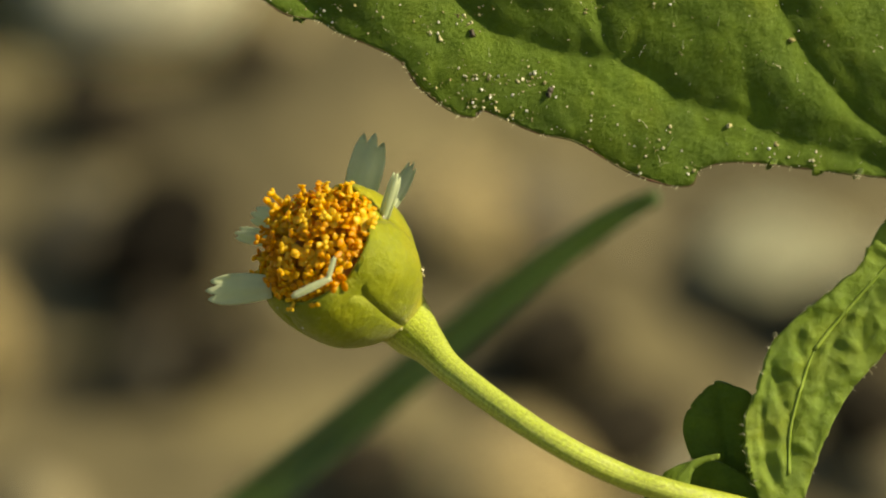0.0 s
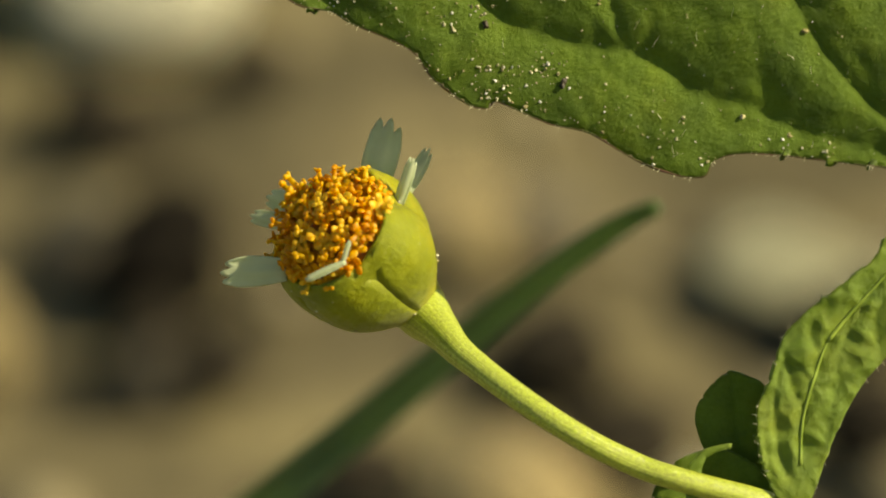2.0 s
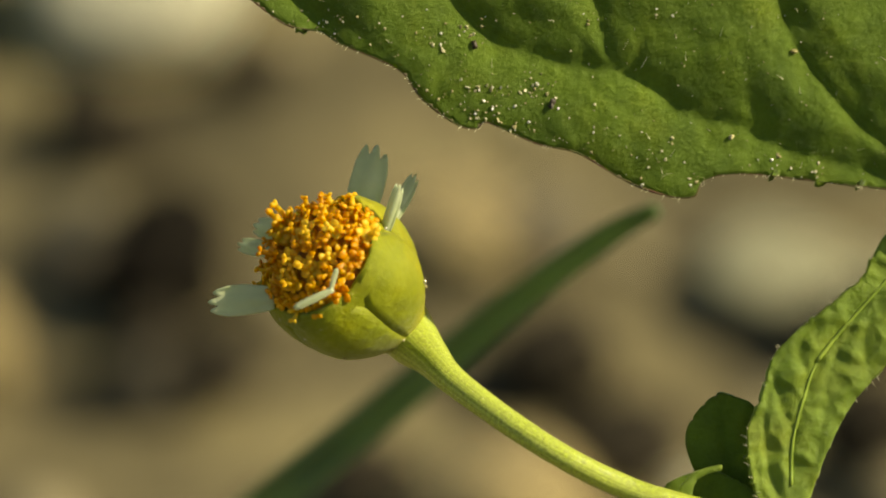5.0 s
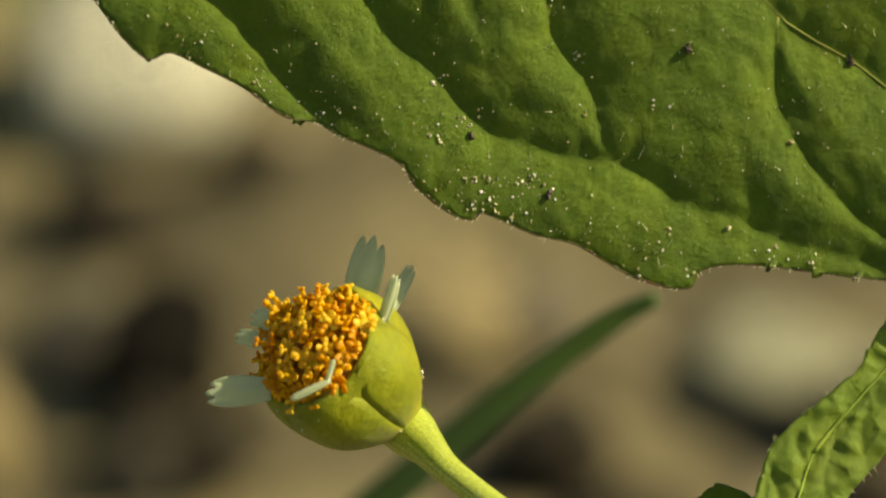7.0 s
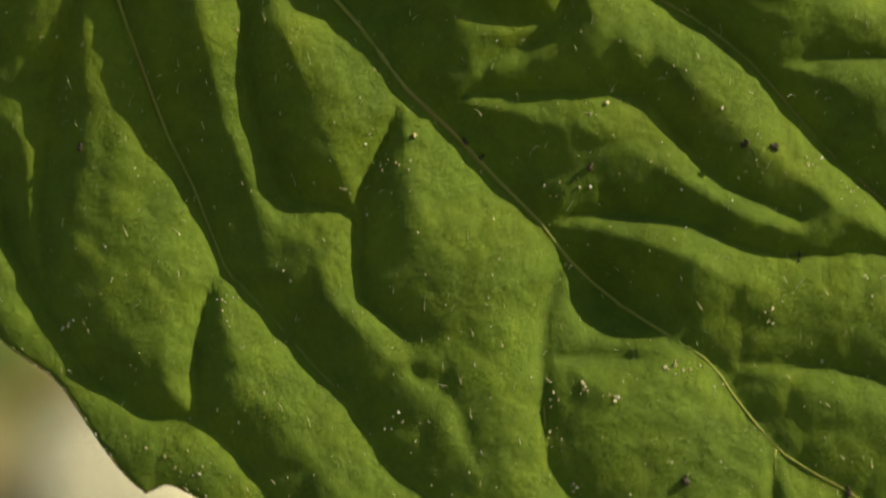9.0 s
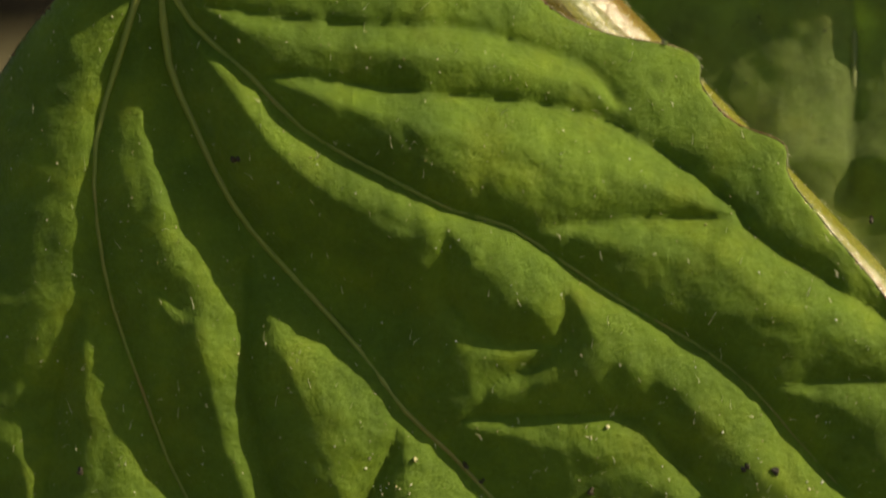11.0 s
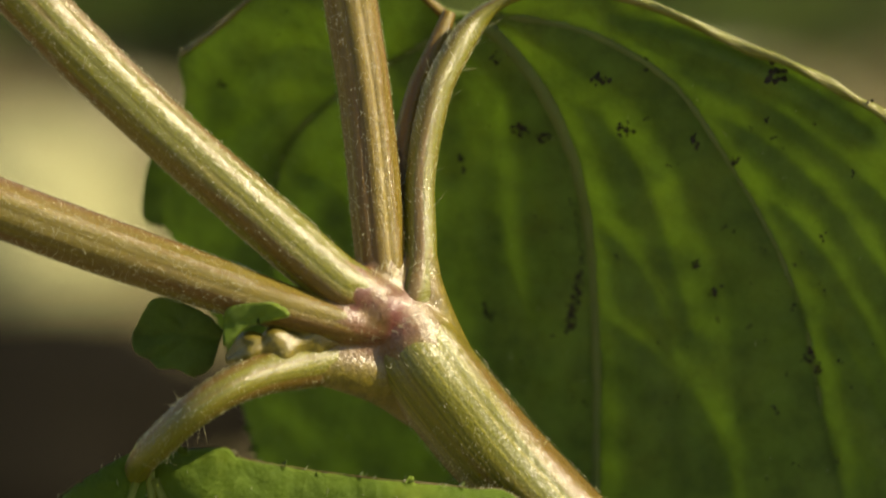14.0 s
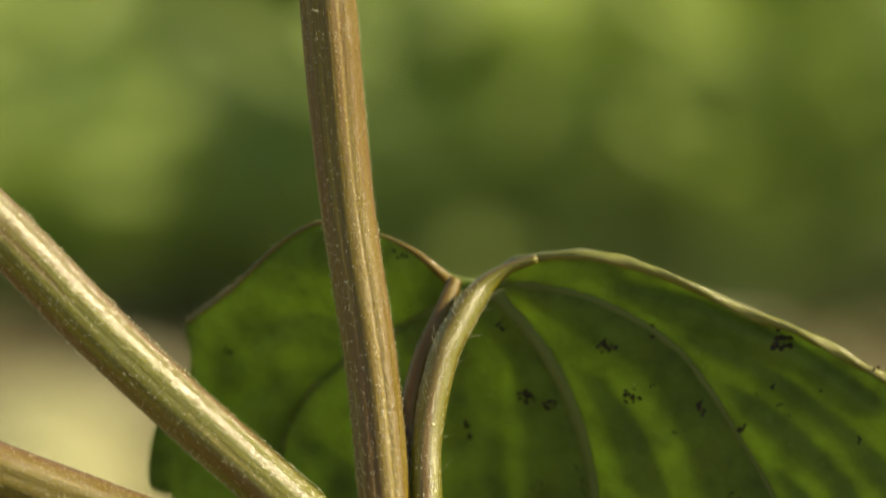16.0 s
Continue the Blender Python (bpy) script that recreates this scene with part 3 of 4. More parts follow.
def build_front_leaf():
    b = Blade(FRONT_OUTLINE + FRONT_EDGE, FRONT_VEINS, lie_front, 0.8, grid=9.0, rumple=0.055, cells=0.065, dents=FRONT_DENTS, fade=lambda u, v: 0.6 + 0.4 * np.clip((-v - 50) / 450, 0, 1) + 0.14 * np.clip((-v - 1000) / 250, 0, 1))
    ob = blade_part(b, "leaf", M_LEAF, weed, "large puckered green leaf with sunken veins, dusted with sand")
    def under(u, v):
        return float(b.depth(np.array([[u, v]], float))[0])

    part("petiole", stalk([(760, -1785, 2.4, 44), (700, -1795, 1.9, 46), (640, -1788, 1.3, 44), (570, -1772, 0.7, 40), (490, -1756, 0.0, 36), (420, -1728, -0.6, 32), (358, -1687, -0.6, 30), (312, -1645, -0.1, 28), (280, -1612, 0.5, 26), (262, -1582, under(262, -1582) + 0.05, 22), (254, -1550, under(254, -1550) + 0.2, 12)],
                          sides=18, ribs=5, rib_depth=0.05), M_STEM, ob, "short hairy leaf stalk")
    for k in (0, 1, 2, 15, 17):
        q = b.veins[k][0][:: 3]
        if k:
            q = q[q[:, 1] < (-240 if k < 3 else -80)]
        d = b.depth(q)
        if k > 2:
            part("vein", tube([spot(u, v, e + 0.015) for (u, v), e in zip(q, d)], np.linspace(3.0, 1.0, len(q)) * STEP, sides=8), M_VEIN, ob)
            continue
        r = np.linspace(5.2, 1.3, len(q)) * (1.0 if k == 0 else 0.75) + 6.5 * np.exp(-np.arange(len(q)) / (6.0 if k == 0 else 3.0))
        part("vein", tube([spot(u, v, e - 0.015) for (u, v), e in zip(q, d)], r * STEP, sides=8), M_VEIN, ob)
    edge = np.vstack([b.outline[3:], b.outline[:3]])
    part("leaf_edge", tube([spot(u, v, e + 0.02) for (u, v), e in zip(edge, b.depth(edge))], [1.7 * STEP] * len(edge), sides=6, wobble=1.3), M_RIM, ob, "thin brownish leaf edge")
    return b


front = build_front_leaf()

BACK_OUTLINE = [(862, -2385), (880, -2408), (937, -2430), (1057, -2438), (1167, -2410), (1317, -2345), (1447, -2290), (1537, -2240), (1585, -2210), (1632, -2165),
                (1660, -2080), (1672, -1900), (1662, -1600), (1645, -1200), (1590, -850), (1450, -560), (1100, -640), (750, -1000), (540, -1400), (455, -1675), (430, -1780), (380, -1890), (337, -1975),
                (307, -2012), (272, -2035), (285, -2135), (345, -2235), (340, -2320), (417, -2375), (497, -2450), (577, -2495), (677, -2475), (737, -2450), (800, -2408)]
BACK_VEINS = [
    ([(862, -2375), (897, -2365), (977, -2265), (1037, -2135), (1067, -1975), (1077, -1735), (1075, -1500), (1090, -1000), (1300, -600)], 1.0, 38),
    ([(880, -2395), (1017, -2375), (1117, -2335), (1217, -2265), (1307, -2135), (1397, -1975), (1447, -1835), (1475, -1685), (1515, -1480), (1510, -1175)], 0.9, 36),
    ([(840, -2380), (700, -2300), (560, -2200), (500, -2050), (520, -1800)], 0.9, 36),
    ([(985, -2260), (1080, -2210), (1150, -2120), (1200, -1990), (1240, -1830)], 0.75, 34),
    ([(1060, -2030), (1140, -1960), (1200, -1850), (1225, -1700)], 0.75, 34),
    ([(1075, -1860), (1180, -1790), (1270, -1680), (1330, -1500)], 0.7, 34),
    ([(1110, -2390), (1250, -2360), (1400, -2290), (1560, -2190)], 0.9, 26),
    ([(1150, -2325), (1350, -2250), (1560, -2090), (1750, -1850)], 0.75, 34),
    ([(1250, -2230), (1400, -2150), (1560, -1970), (1700, -1700)], 0.75, 34),
    ([(1330, -2100), (1450, -2000), (1560, -1830), (1650, -1600)], 0.75, 34),
    ([(1420, -1930), (1520, -1800), (1620, -1600)], 0.6, 30),
    ([(930, -2320), (900, -2180), (910, -2000), (960, -1850)], 0.6, 36),
    ([(1000, -2220), (965, -2080), (985, -1900)], 0.5, 30),
    ([(700, -2300), (600, -2330), (520, -2330), (430, -2260)], 0.7, 30),
    ([(620, -2240), (520, -2230), (380, -2140)], 0.7, 30),
    ([(520, -2120), (620, -2080), (680, -1950)], 0.6, 30),
    ([(700, -2300), (690, -2400), (640, -2470)], 0.6, 26),
]


def lie_back(u, v):
    down = np.clip((v + 2440) / 1000.0, 0, 2.2)
    lean = 10.0 * down - 4.8 * np.minimum(down, 1.5) ** 2
    fold = np.exp(-((u - 850) / 55.0) ** 2) * np.exp(-np.maximum(v + 2400, 0) / 220)
    curl = 0.3 * np.exp(-np.maximum(v + 2440 - 0.42 * np.clip(u - 1050, 0, 900), 0) / 26.0)
    turn = 4.6 * (1 - 0.6 * np.clip((down - 0.95) / 0.45, 0, 1))
    swell = 2.9 * np.clip((v + 1560) / 320, 0, 1) ** 2 * np.clip((u - 1080) / 300, 0, 1)
    across = np.where(u < 850, np.maximum(1.75 * (u - 850) / 1000, -0.95), np.minimum((u - 850) / 1000, 1.1))
    return 5.2 - swell + lean - turn * across + 0.9 * fold + curl


def build_back_leaf():
    b = Blade(BACK_OUTLINE, BACK_VEINS, lie_back, 0.47, grid=10.0, rim=0.2, rumple=0.08, cells=0.05)
    ob = blade_part(b, "leaf", M_LEAF_UNDER, weed, "broad hanging leaf seen from its veined underside, sunlit from behind")
    part("petiole", stalk([(728, -1825, 2.2, 22), (748, -1880, 1.4, 32), (764, -1960, 1.6, 28), (764, -2105, 2.0, 26), (790, -2245, 2.5, 26), (826, -2325, 3.0, 25), (862, -2378, 3.4, 20), (905, -2412, 3.4, 11), (960, -2432, 3.2, 8)],
                          sides=20, ribs=4, rib_depth=0.06, wobble=0.03), M_STEM, ob, "silvery hairy leaf stalk")
    part("petiole_wing", stalk([(738, -1960, 2.2, 24), (735, -2130, 2.7, 24), (758, -2250, 3.2, 22), (795, -2340, 3.7, 18), (815, -2395, 4.0, 12)], sides=16, wobble=0.06), M_STEM_BROWN, ob, "dark brownish wing of the leaf stalk")
    for k, (line, deep, width) in enumerate(b.veins[:3]):
        q = line[::3]
        part("vein", tube([spot(u, v, e + 0.08) for (u, v), e in zip(q, b.depth(q))], np.linspace(20, 8, len(q)) * (1.0 if k == 0 else 0.6) * STEP, sides=12), M_VEIN_PALE, ob, "pale raised vein")
    rim = curve([(905, -2418), (937, -2430), (1057, -2438), (1167, -2410), (1317, -2345), (1447, -2290), (1537, -2240), (1585, -2210), (1632, -2165)], 8)
    d = b.depth(rim)
    part("leaf_edge", tube([spot(u, v, e - 0.02) for (u, v), e in zip(rim, d)], [9.5 * STEP] * len(rim), sides=12, wobble=0.8), M_BARK, ob, "thick pale sunlit leaf edge")
    rim = curve([(812, -2385), (775, -2420), (737, -2448), (677, -2475), (577, -2496), (497, -2451), (417, -2376), (342, -2320)], 8)
    d = b.depth(rim)
    part("leaf_edge", tube([spot(u, v, e - 0.02) for (u, v), e in zip(rim, d)], np.interp(np.arange(len(rim)), [0, 12, 24, len(rim)], [11, 6, 3.5, 4]) * STEP, sides=10, wobble=0.35), M_STEM_BROWN, ob, "brown withered leaf edge")
    return b


back = build_back_leaf()


# ---- the flowering shoot ----
shoot = thing("flowering_shoot", SHOOT_FOOT, "small flowering shoot with one yellow and white flower head", "plant")
RIGHT = Vector((1, 0, 0))
TOWARD = (EYE - spot(640, 480)).normalized()
UP = RIGHT.cross(-TOWARD).normalized()


def petal(root, tip, half, side=None, curl=0.1, lobes=True, fold=0.0):
    """A ray floret: a thin three-toothed strap from root to tip, both as u, v and depth."""
    a, b = spot(*root), spot(*tip)
    way = b - a
    n = TOWARD if side is None else side
    across = way.normalized().cross(n).normalized()
    n = across.cross(way.normalized())
    bm = bmesh.new()
    rows = []
    for i in range(11):
        s = i / 10
        line = []
        for k in range(13):
            t = k / 6 - 1
            wide = half * STEP * (0.6 + 0.5 * math.sin(0.35 + s * 1.75))
            end = 1 - (0.16 * (1 - abs(math.cos(1.5 * math.pi * t))) + 0.12 * t * t + 0.04 * t) if lobes else 1 - 0.1 * t * t
            p = a + way * (s * end) + across * (t * wide) + n * (way.length * (curl * math.sin(s * 2.4) - 0.05 * t * t) + abs(t) * fold * wide + 0.02 * way.length * math.cos(5 * t))
            line.append(bm.verts.new(p))
        rows.append(line)
    for x, y in zip(rows, rows[1:]):
        for k in range(12):
            bm.faces.new((x[k], x[k + 1], y[k + 1], y[k]))
    return bm


def floret_mesh(seed):
    """A disc floret: a narrow tube that opens into five blunt lobes, with the pollen column standing out."""
    rng = random.Random(seed)
    bm = bmesh.new()
    bmesh.ops.create_cone(bm, segments=10, radius1=0.34, radius2=0.5, depth=2.0, cap_ends=True, matrix=Matrix.Translation((0, 0, 1.0)))
    for k in range(5):
        a = 2 * math.pi * (k + rng.uniform(-0.2, 0.2)) / 5
        lean = rng.uniform(0.5, 1.15)
        m = Matrix.Rotation(a, 4, "Z") @ Matrix.Translation((0.36, 0, 1.85)) @ Matrix.Rotation(lean, 4, "Y") @ Matrix.Diagonal((0.2, 0.32, 0.46, 1)) @ Matrix.Translation((0, 0, 0.75))
        bmesh.ops.create_icosphere(bm, subdivisions=2, radius=1.0, matrix=m)
    top = rng.uniform(2.4, 3.5)
    lean = Matrix.Rotation(rng.uniform(-0.2, 0.2), 4, "X")
    bmesh.ops.create_cone(bm, segments=8, radius1=0.26, radius2=0.22, depth=top - 1.4, cap_ends=True, matrix=lean @ Matrix.Translation((0, 0, (top + 1.4) / 2)))
    for k in range(2):
        m = lean @ Matrix.Translation((0, 0, top)) @ Matrix.Rotation(0.7 - 1.4 * k, 4, "Y") @ Matrix.Translation((0, 0, 0.25)) @ Matrix.Diagonal((0.2, 0.22, 0.36, 1))
        bmesh.ops.create_icosphere(bm, subdivisions=2, radius=1.0, matrix=m)
    for v in bm.verts:
        v.co += Vector((noise.noise(v.co * 2.1), noise.noise(v.co * 2.1 + Vector((5, 0, 0))), noise.noise(v.co * 2.1 + Vector((0, 7, 0))))) * 0.12
    me = bpy.data.meshes.new("disc_floret")
    bm.to_mesh(me)
    bm.free()
    me.materials.append(M_DISC)
    return me


def build_head():
    axis = (RIGHT * -0.57 + UP * 0.49 + TOWARD * 0.66).normalized()
    side = axis.cross(UP).normalized()
    third = axis.cross(side)
    base = spot(706, 558, 3.7)
    frame_m = Matrix((side, third, axis)).transposed()

    def at(r, a, z):
        return base + (side * math.cos(a) + third * math.sin(a)) * (r * STEP) + axis * (z * STEP)

    prof = curve([(50, -30), (54, 0), (70, 32), (104, 78), (131, 130), (136, 182), (130, 224), (118, 250), (106, 243)], 4)
    bm = bmesh.new()
    rings = []
    n = 60
    for r, z in prof:
        ring = []
        for k in range(n):
            a = 2 * math.pi * k / n
            bulge = 1 + 0.09 * math.sin(2.5 * a) ** 2 * min(max(z, 0) / 180, 1) + 0.02 * noise.noise((math.cos(a) * 2, math.sin(a) * 2, z * 0.02))
            bulge *= 1 - (0.02 * math.exp(-((a - 0.6) / 0.55) ** 2) + 0.05 * math.exp(-((a - 3.9) / 0.7) ** 2)) * min(max(z, 0) / 80, 1)
            ring.append(bm.verts.new(at(r * bulge, a, z + (14 * abs(math.sin(2.5 * a)) if z > 216 else 0))))
        rings.append(ring)
    for x, y in zip(rings, rings[1:]):
        for k in range(n):
            bm.faces.new((x[k], x[(k + 1) % n], y[(k + 1) % n], y[k]))
    head = part("flower_head", bm, M_HEAD, shoot, "rounded yellow-green cup with orange disc and white rays")
    # overlapping bracts of the cup
    for b in range(5):
        mid = 2 * math.pi * (b + 0.5) / 5
        bm = bmesh.new()
        rows = []
        for i in range(13):
            s = i / 12
            line = []
            for k in range(9):
                t = k / 4 - 1
                z = -14 + 272 * s
                a = mid + t * 0.66 * (1 - 0.4 * max(s - 0.8, 0) / 0.2)
                r = np.interp(z, prof[:-4, 1], prof[:-4, 0]) * (1 + 0.09 * math.sin(2.5 * a) ** 2 * min(max(z, 0) / 180, 1)) + 0.6 + 1.5 * (1 - t * t)
                r *= 1 - (0.02 * math.exp(-((a - 0.6) / 0.55) ** 2) + 0.05 * math.exp(-((a - 3.9) / 0.7) ** 2)) * min(max(z, 0) / 80, 1)
                line.append(bm.verts.new(at(float(r), a, z)))
            rows.append(line)
        for x, y in zip(rows, rows[1:]):
            for k in range(8):
                bm.faces.new((x[k], x[k + 1], y[k + 1], y[k]))
        ob = part("bract", bm, M_HEAD, head)
        sol = ob.modifiers.new("thickness", "SOLIDIFY")
        sol.thickness, sol.offset = 0.00004, 0
    # grains of sand caught on the lower cup and the neck, also put in for glints
    grit = bmesh.new()
    rng = random.Random(9)
    for _ in range(70):
        a, z = rng.uniform(0, 6.283), rng.uniform(-8, 110) if rng.random() < 0.8 else rng.uniform(110, 235)
        r = float(np.interp(z, prof[:-4, 1], prof[:-4, 0])) * (1 + 0.09 * math.sin(2.5 * a) ** 2 * min(max(z, 0) / 180, 1))
        bmesh.ops.create_icosphere(grit, subdivisions=1, radius=(1.0 + 3.2 * rng.random() ** 2) * STEP, matrix=Matrix.Translation(at(r + 2, a, z)))
    for v in grit.verts:
        v.co += Vector((rng.uniform(-1, 1), rng.uniform(-1, 1), rng.uniform(-1, 1))) * 0.9 * STEP
    tagged(part("sand_grain", grit, M_SAND, head, "pale grains of sand and tiny glints"), kind="stuff")
    # domed disc with its florets
    bm = bmesh.new()
    rings = []
    for i in range(10):
        q = i / 9 * math.pi / 2
        rings.append([bm.verts.new(at(112 * math.cos(q), 2 * math.pi * k / 40, 230 + 58 * math.sin(q))) for k in range(40)])
    for x, y in zip(rings, rings[1:]):
        for k in range(40):
            bm.faces.new((x[k], x[(k + 1) % 40], y[(k + 1) % 40], y[k]))
    part("disc", bm, M_DISC_DARK, head, "deep orange domed disc")
    shapes = [floret_mesh(k) for k in range(4)]
    rng = random.Random(4)
    count = 64
    for k in range(count):
        q = math.sqrt((k + 0.5) / count)
        a = k * 2.39996
        r, z = 101 * math.sin(q * 1.36), 232 + 56 * math.cos(q * 1.36)
        out = (axis * (math.cos(q * 1.1)) + (side * math.cos(a) + third * math.sin(a)) * math.sin(q * 1.1)).normalized()
        out = (out + Vector((rng.uniform(-1, 1), rng.uniform(-1, 1), rng.uniform(-1, 1))) * 0.36).normalized()
        size = rng.uniform(18.5, 25.5)
        tall = rng.uniform(9.0, 14.0) * (1.5 if k in (8, 26, 39, 46, 53) else 1.0)
        ob = part("disc_floret", shapes[k % 4], None, head)
        ob.matrix_basis = Matrix.Translation(at(r, a, z) - out * 6 * STEP) @ out.to_track_quat("Z", "Y").to_matrix().to_4x4() @ Matrix.Rotation(rng.uniform(0, 6), 4, "Z") @ Matrix.Diagonal((size * STEP, size * STEP, tall * STEP, 1))
    for root, tip, half, curl, lobes, fold in [((628, 372, 2.2), (664, 238, 2.8), 29, 0.06, True, 0.12), ((688, 372, 1.9), (733, 288, 2.6), 12, 0.0, True, 0.5),
                                              ((674, 400, 0.9), (705, 304, 0.5), 10, 0.05, True, 0.12), ((480, 508, 0.9), (362, 515, 1.2), 25, -0.12, True, 0.2),
                                              ((505, 395, 3.2), (446, 378, 3.8), 18, 0.05, True, 0.1), ((480, 425, 2.8), (418, 412, 3.4), 14, 0.05, True, 0.2),
                                              ((586, 492, -1.0), (516, 526, -1.0), 6.0, 0.06, False, 0.3), ((580, 497, -1.0), (592, 455, -1.0), 4.0, 0.0, False, 0.4)]:
        ob = part("ray_floret", petal(root, tip, half, None, curl, lobes, fold), M_PETAL, head, "white three-toothed ray floret")
        sol = ob.modifiers.new("thickness", "SOLIDIFY")
        sol.thickness, sol.offset = 0.00005, 0


PEDICEL = [(1392, 925, 0.9, 24), (1290, 896, 0.4, 22), (1180, 868, 0, 21), (1100, 842, 0, 21.5), (1000, 793, -0.2, 22), (900, 730, 0.2, 23), (800, 656, 1.2, 26), (757, 612, 2.2, 35), (730, 585, 2.9, 47), (712, 566, 3.5, 52)]


def build_shoot():
    part("stem", stalk([(1415, 1050, 2.0, 32), (1392, 950, 1.6, 30), (1385, 905, 1.6, 27), (1386, 885, 1.6, 18)], foot=SHOOT_FOOT, sides=16), M_PEDICEL, shoot)
    part("pedicel", stalk(PEDICEL,
                          sides=24, wobble=0.04), M_PEDICEL, shoot, "slender pale green hairy flower stalk")
    leaf = Blade([(1385, 930), (1345, 885), (1322, 800), (1318, 740), (1345, 680), (1370, 600), (1450, 530), (1520, 470), (1568, 385), (1700, 250), (1760, 300), (1700, 450), (1568, 620), (1500, 700), (1450, 800), (1415, 900)],
                 [([(1345, 882), (1332, 800), (1338, 720)], 0.5, 14), ([(1372, 860), (1350, 780), (1352, 690), (1372, 610)], 0.8, 16), ([(1400, 740), (1375, 690), (1368, 640), (1385, 605)], 0.8, 15),
                  ([(1395, 840), (1398, 760), (1425, 660), (1440, 620)], 0.7, 18), ([(1425, 640), (1408, 600), (1430, 565)], 0.8, 15), ([(1440, 620), (1480, 570), (1560, 480), (1700, 330)], 0.8, 18),
                  ([(1462, 690), (1468, 620), (1500, 560)], 0.85, 16), ([(1440, 800), (1452, 720), (1465, 690)], 0.5, 16), ([(1530, 640), (1525, 580), (1545, 520)], 0.8, 18)],
                 lambda u, v: 0.4 + 0.0005 * (u - 1400), 0.16, grid=4.5, cells=-0.075, cell_scale=0.02)
    ob = blade_part(leaf, "leaf", M_LEAF_YOUNG, shoot, "small puckered young green leaf with raised veins")
    for line, deep, width in (leaf.veins[3], leaf.veins[5]):
        part("vein", tube([spot(u, v, e - 0.02) for (u, v), e in zip(line, leaf.depth(line))], np.linspace(3.6, 1.4, len(line)) * STEP, sides=8, wobble=0.5), M_VEIN_YOUNG, ob)
    bud = Blade([(1268, 675), (1300, 683), (1330, 700), (1345, 760), (1335, 840), (1290, 870), (1235, 830), (1210, 775), (1212, 735), (1240, 695)], [([(1290, 860), (1270, 690)], 0.6, 20)],
                lambda u, v: 1.6 + 0.0 * u, 0.35, grid=7.0)
    blade_part(bud, "leaf", M_LEAF, shoot, "small rounded dark green leaf")
    curl = Blade([(1195, 905), (1188, 870), (1200, 840), (1225, 815), (1270, 803), (1272, 812), (1240, 822), (1222, 845), (1215, 905)], [], lambda u, v: 0.2 + 0.0 * u, 0.15, grid=5.0)
    blade_part(curl, "leaf", M_LEAF_YOUNG, shoot, "narrow curled bright green leaflet")
    low = Blade([(1130, 905), (1150, 860), (1190, 828), (1260, 815), (1330, 850), (1350, 905)], [([(1200, 900), (1250, 830)], 0.6, 20)], lambda u, v: 1.1 + 0.0 * u, 0.3, grid=7.0)
    blade_part(low, "leaf", M_LEAF, shoot, "dark green leaflet at the shoot's joint")
    build_head()
    return leaf


young = build_shoot()


# ---- hairs, sand and specks ----
def hairs(name, parent, lines, length=34.0, thick=1.1, label="fine white hairs"):
    """Fine bent hairs at the given roots: place and way."""
    bm = bmesh.new()
    rng = random.Random(len(lines))
    for p, way in lines:
        ln = length * STEP * rng.uniform(0.35, 1.3)
        bend = Vector((rng.uniform(-1, 1), rng.uniform(-1, 1), rng.uniform(-1, 1))) * 0.5
        rings = []
        side = way.cross(Vector((0.2, 0.5, 0.8))).normalized()
        up = way.cross(side).normalized()
        for i in range(5):
            s = i / 4
            c = p + way * (ln * s) + bend * (ln * s * s * 0.9)
            r = thick * STEP * (1 - 0.8 * s)
            rings.append([bm.verts.new(c + (side * math.cos(a) + up * math.sin(a)) * r) for a in (0, 2.094, 4.189)])
        for x, y in zip(rings, rings[1:]):
            for k in range(3):
                bm.faces.new((x[k], x[(k + 1) % 3], y[(k + 1) % 3], y[k]))
    return tagged(part(name, bm, M_HAIR, parent, label), kind="stuff")


def stem_roots(points, count, seed, sit=0.9):
    """Roots of hairs round a stalk given by rows of u, v, depth and radius."""
    rng = random.Random(seed)
    c = curve([(*spot(*q[:3]), q[3] * STEP) for q in points], 12)
    out = []
    for _ in range(count):
        i = rng.randrange(len(c) - 1)
        t = rng.random()
        q = c[i] * (1 - t) + c[i + 1] * t
        along = Vector(c[i + 1][:3] - c[i][:3]).normalized()
        way = along.orthogonal().normalized()
        way.rotate(Matrix.Rotation(rng.uniform(0, 6.283), 3, along))
        out.append((Vector(q[:3]) + way * q[3] * sit, (way * 0.7 + along * rng.uniform(0.4, 1.4)).normalized()))
    return out


def rim_roots(blade, count, lo, hi, seed):
    rng = random.Random(seed)
    n = len(blade.outline)
    out = []
    for _ in range(count):
        i = rng.randrange(int(lo * n), int(hi * n)) % n
        a, b = blade.outline[i], blade.outline[(i + 1) % n]
        q = a + (b - a) * rng.random()
        e = (b - a) / max(np.hypot(*(b - a)), 1e-6)
        out.append((q, e))
    deep = blade.depth(np.array([q for q, e in out]))
    roots = []
    for (q, e), d in zip(out, deep):
        p = spot(q[0], q[1], d)
        w = spot(q[0] + e[1] * 10 + e[0] * 6, q[1] - e[0] * 10 + e[1] * 6, d - 0.05) - p
        roots.append((p, w.normalized()))
    return roots


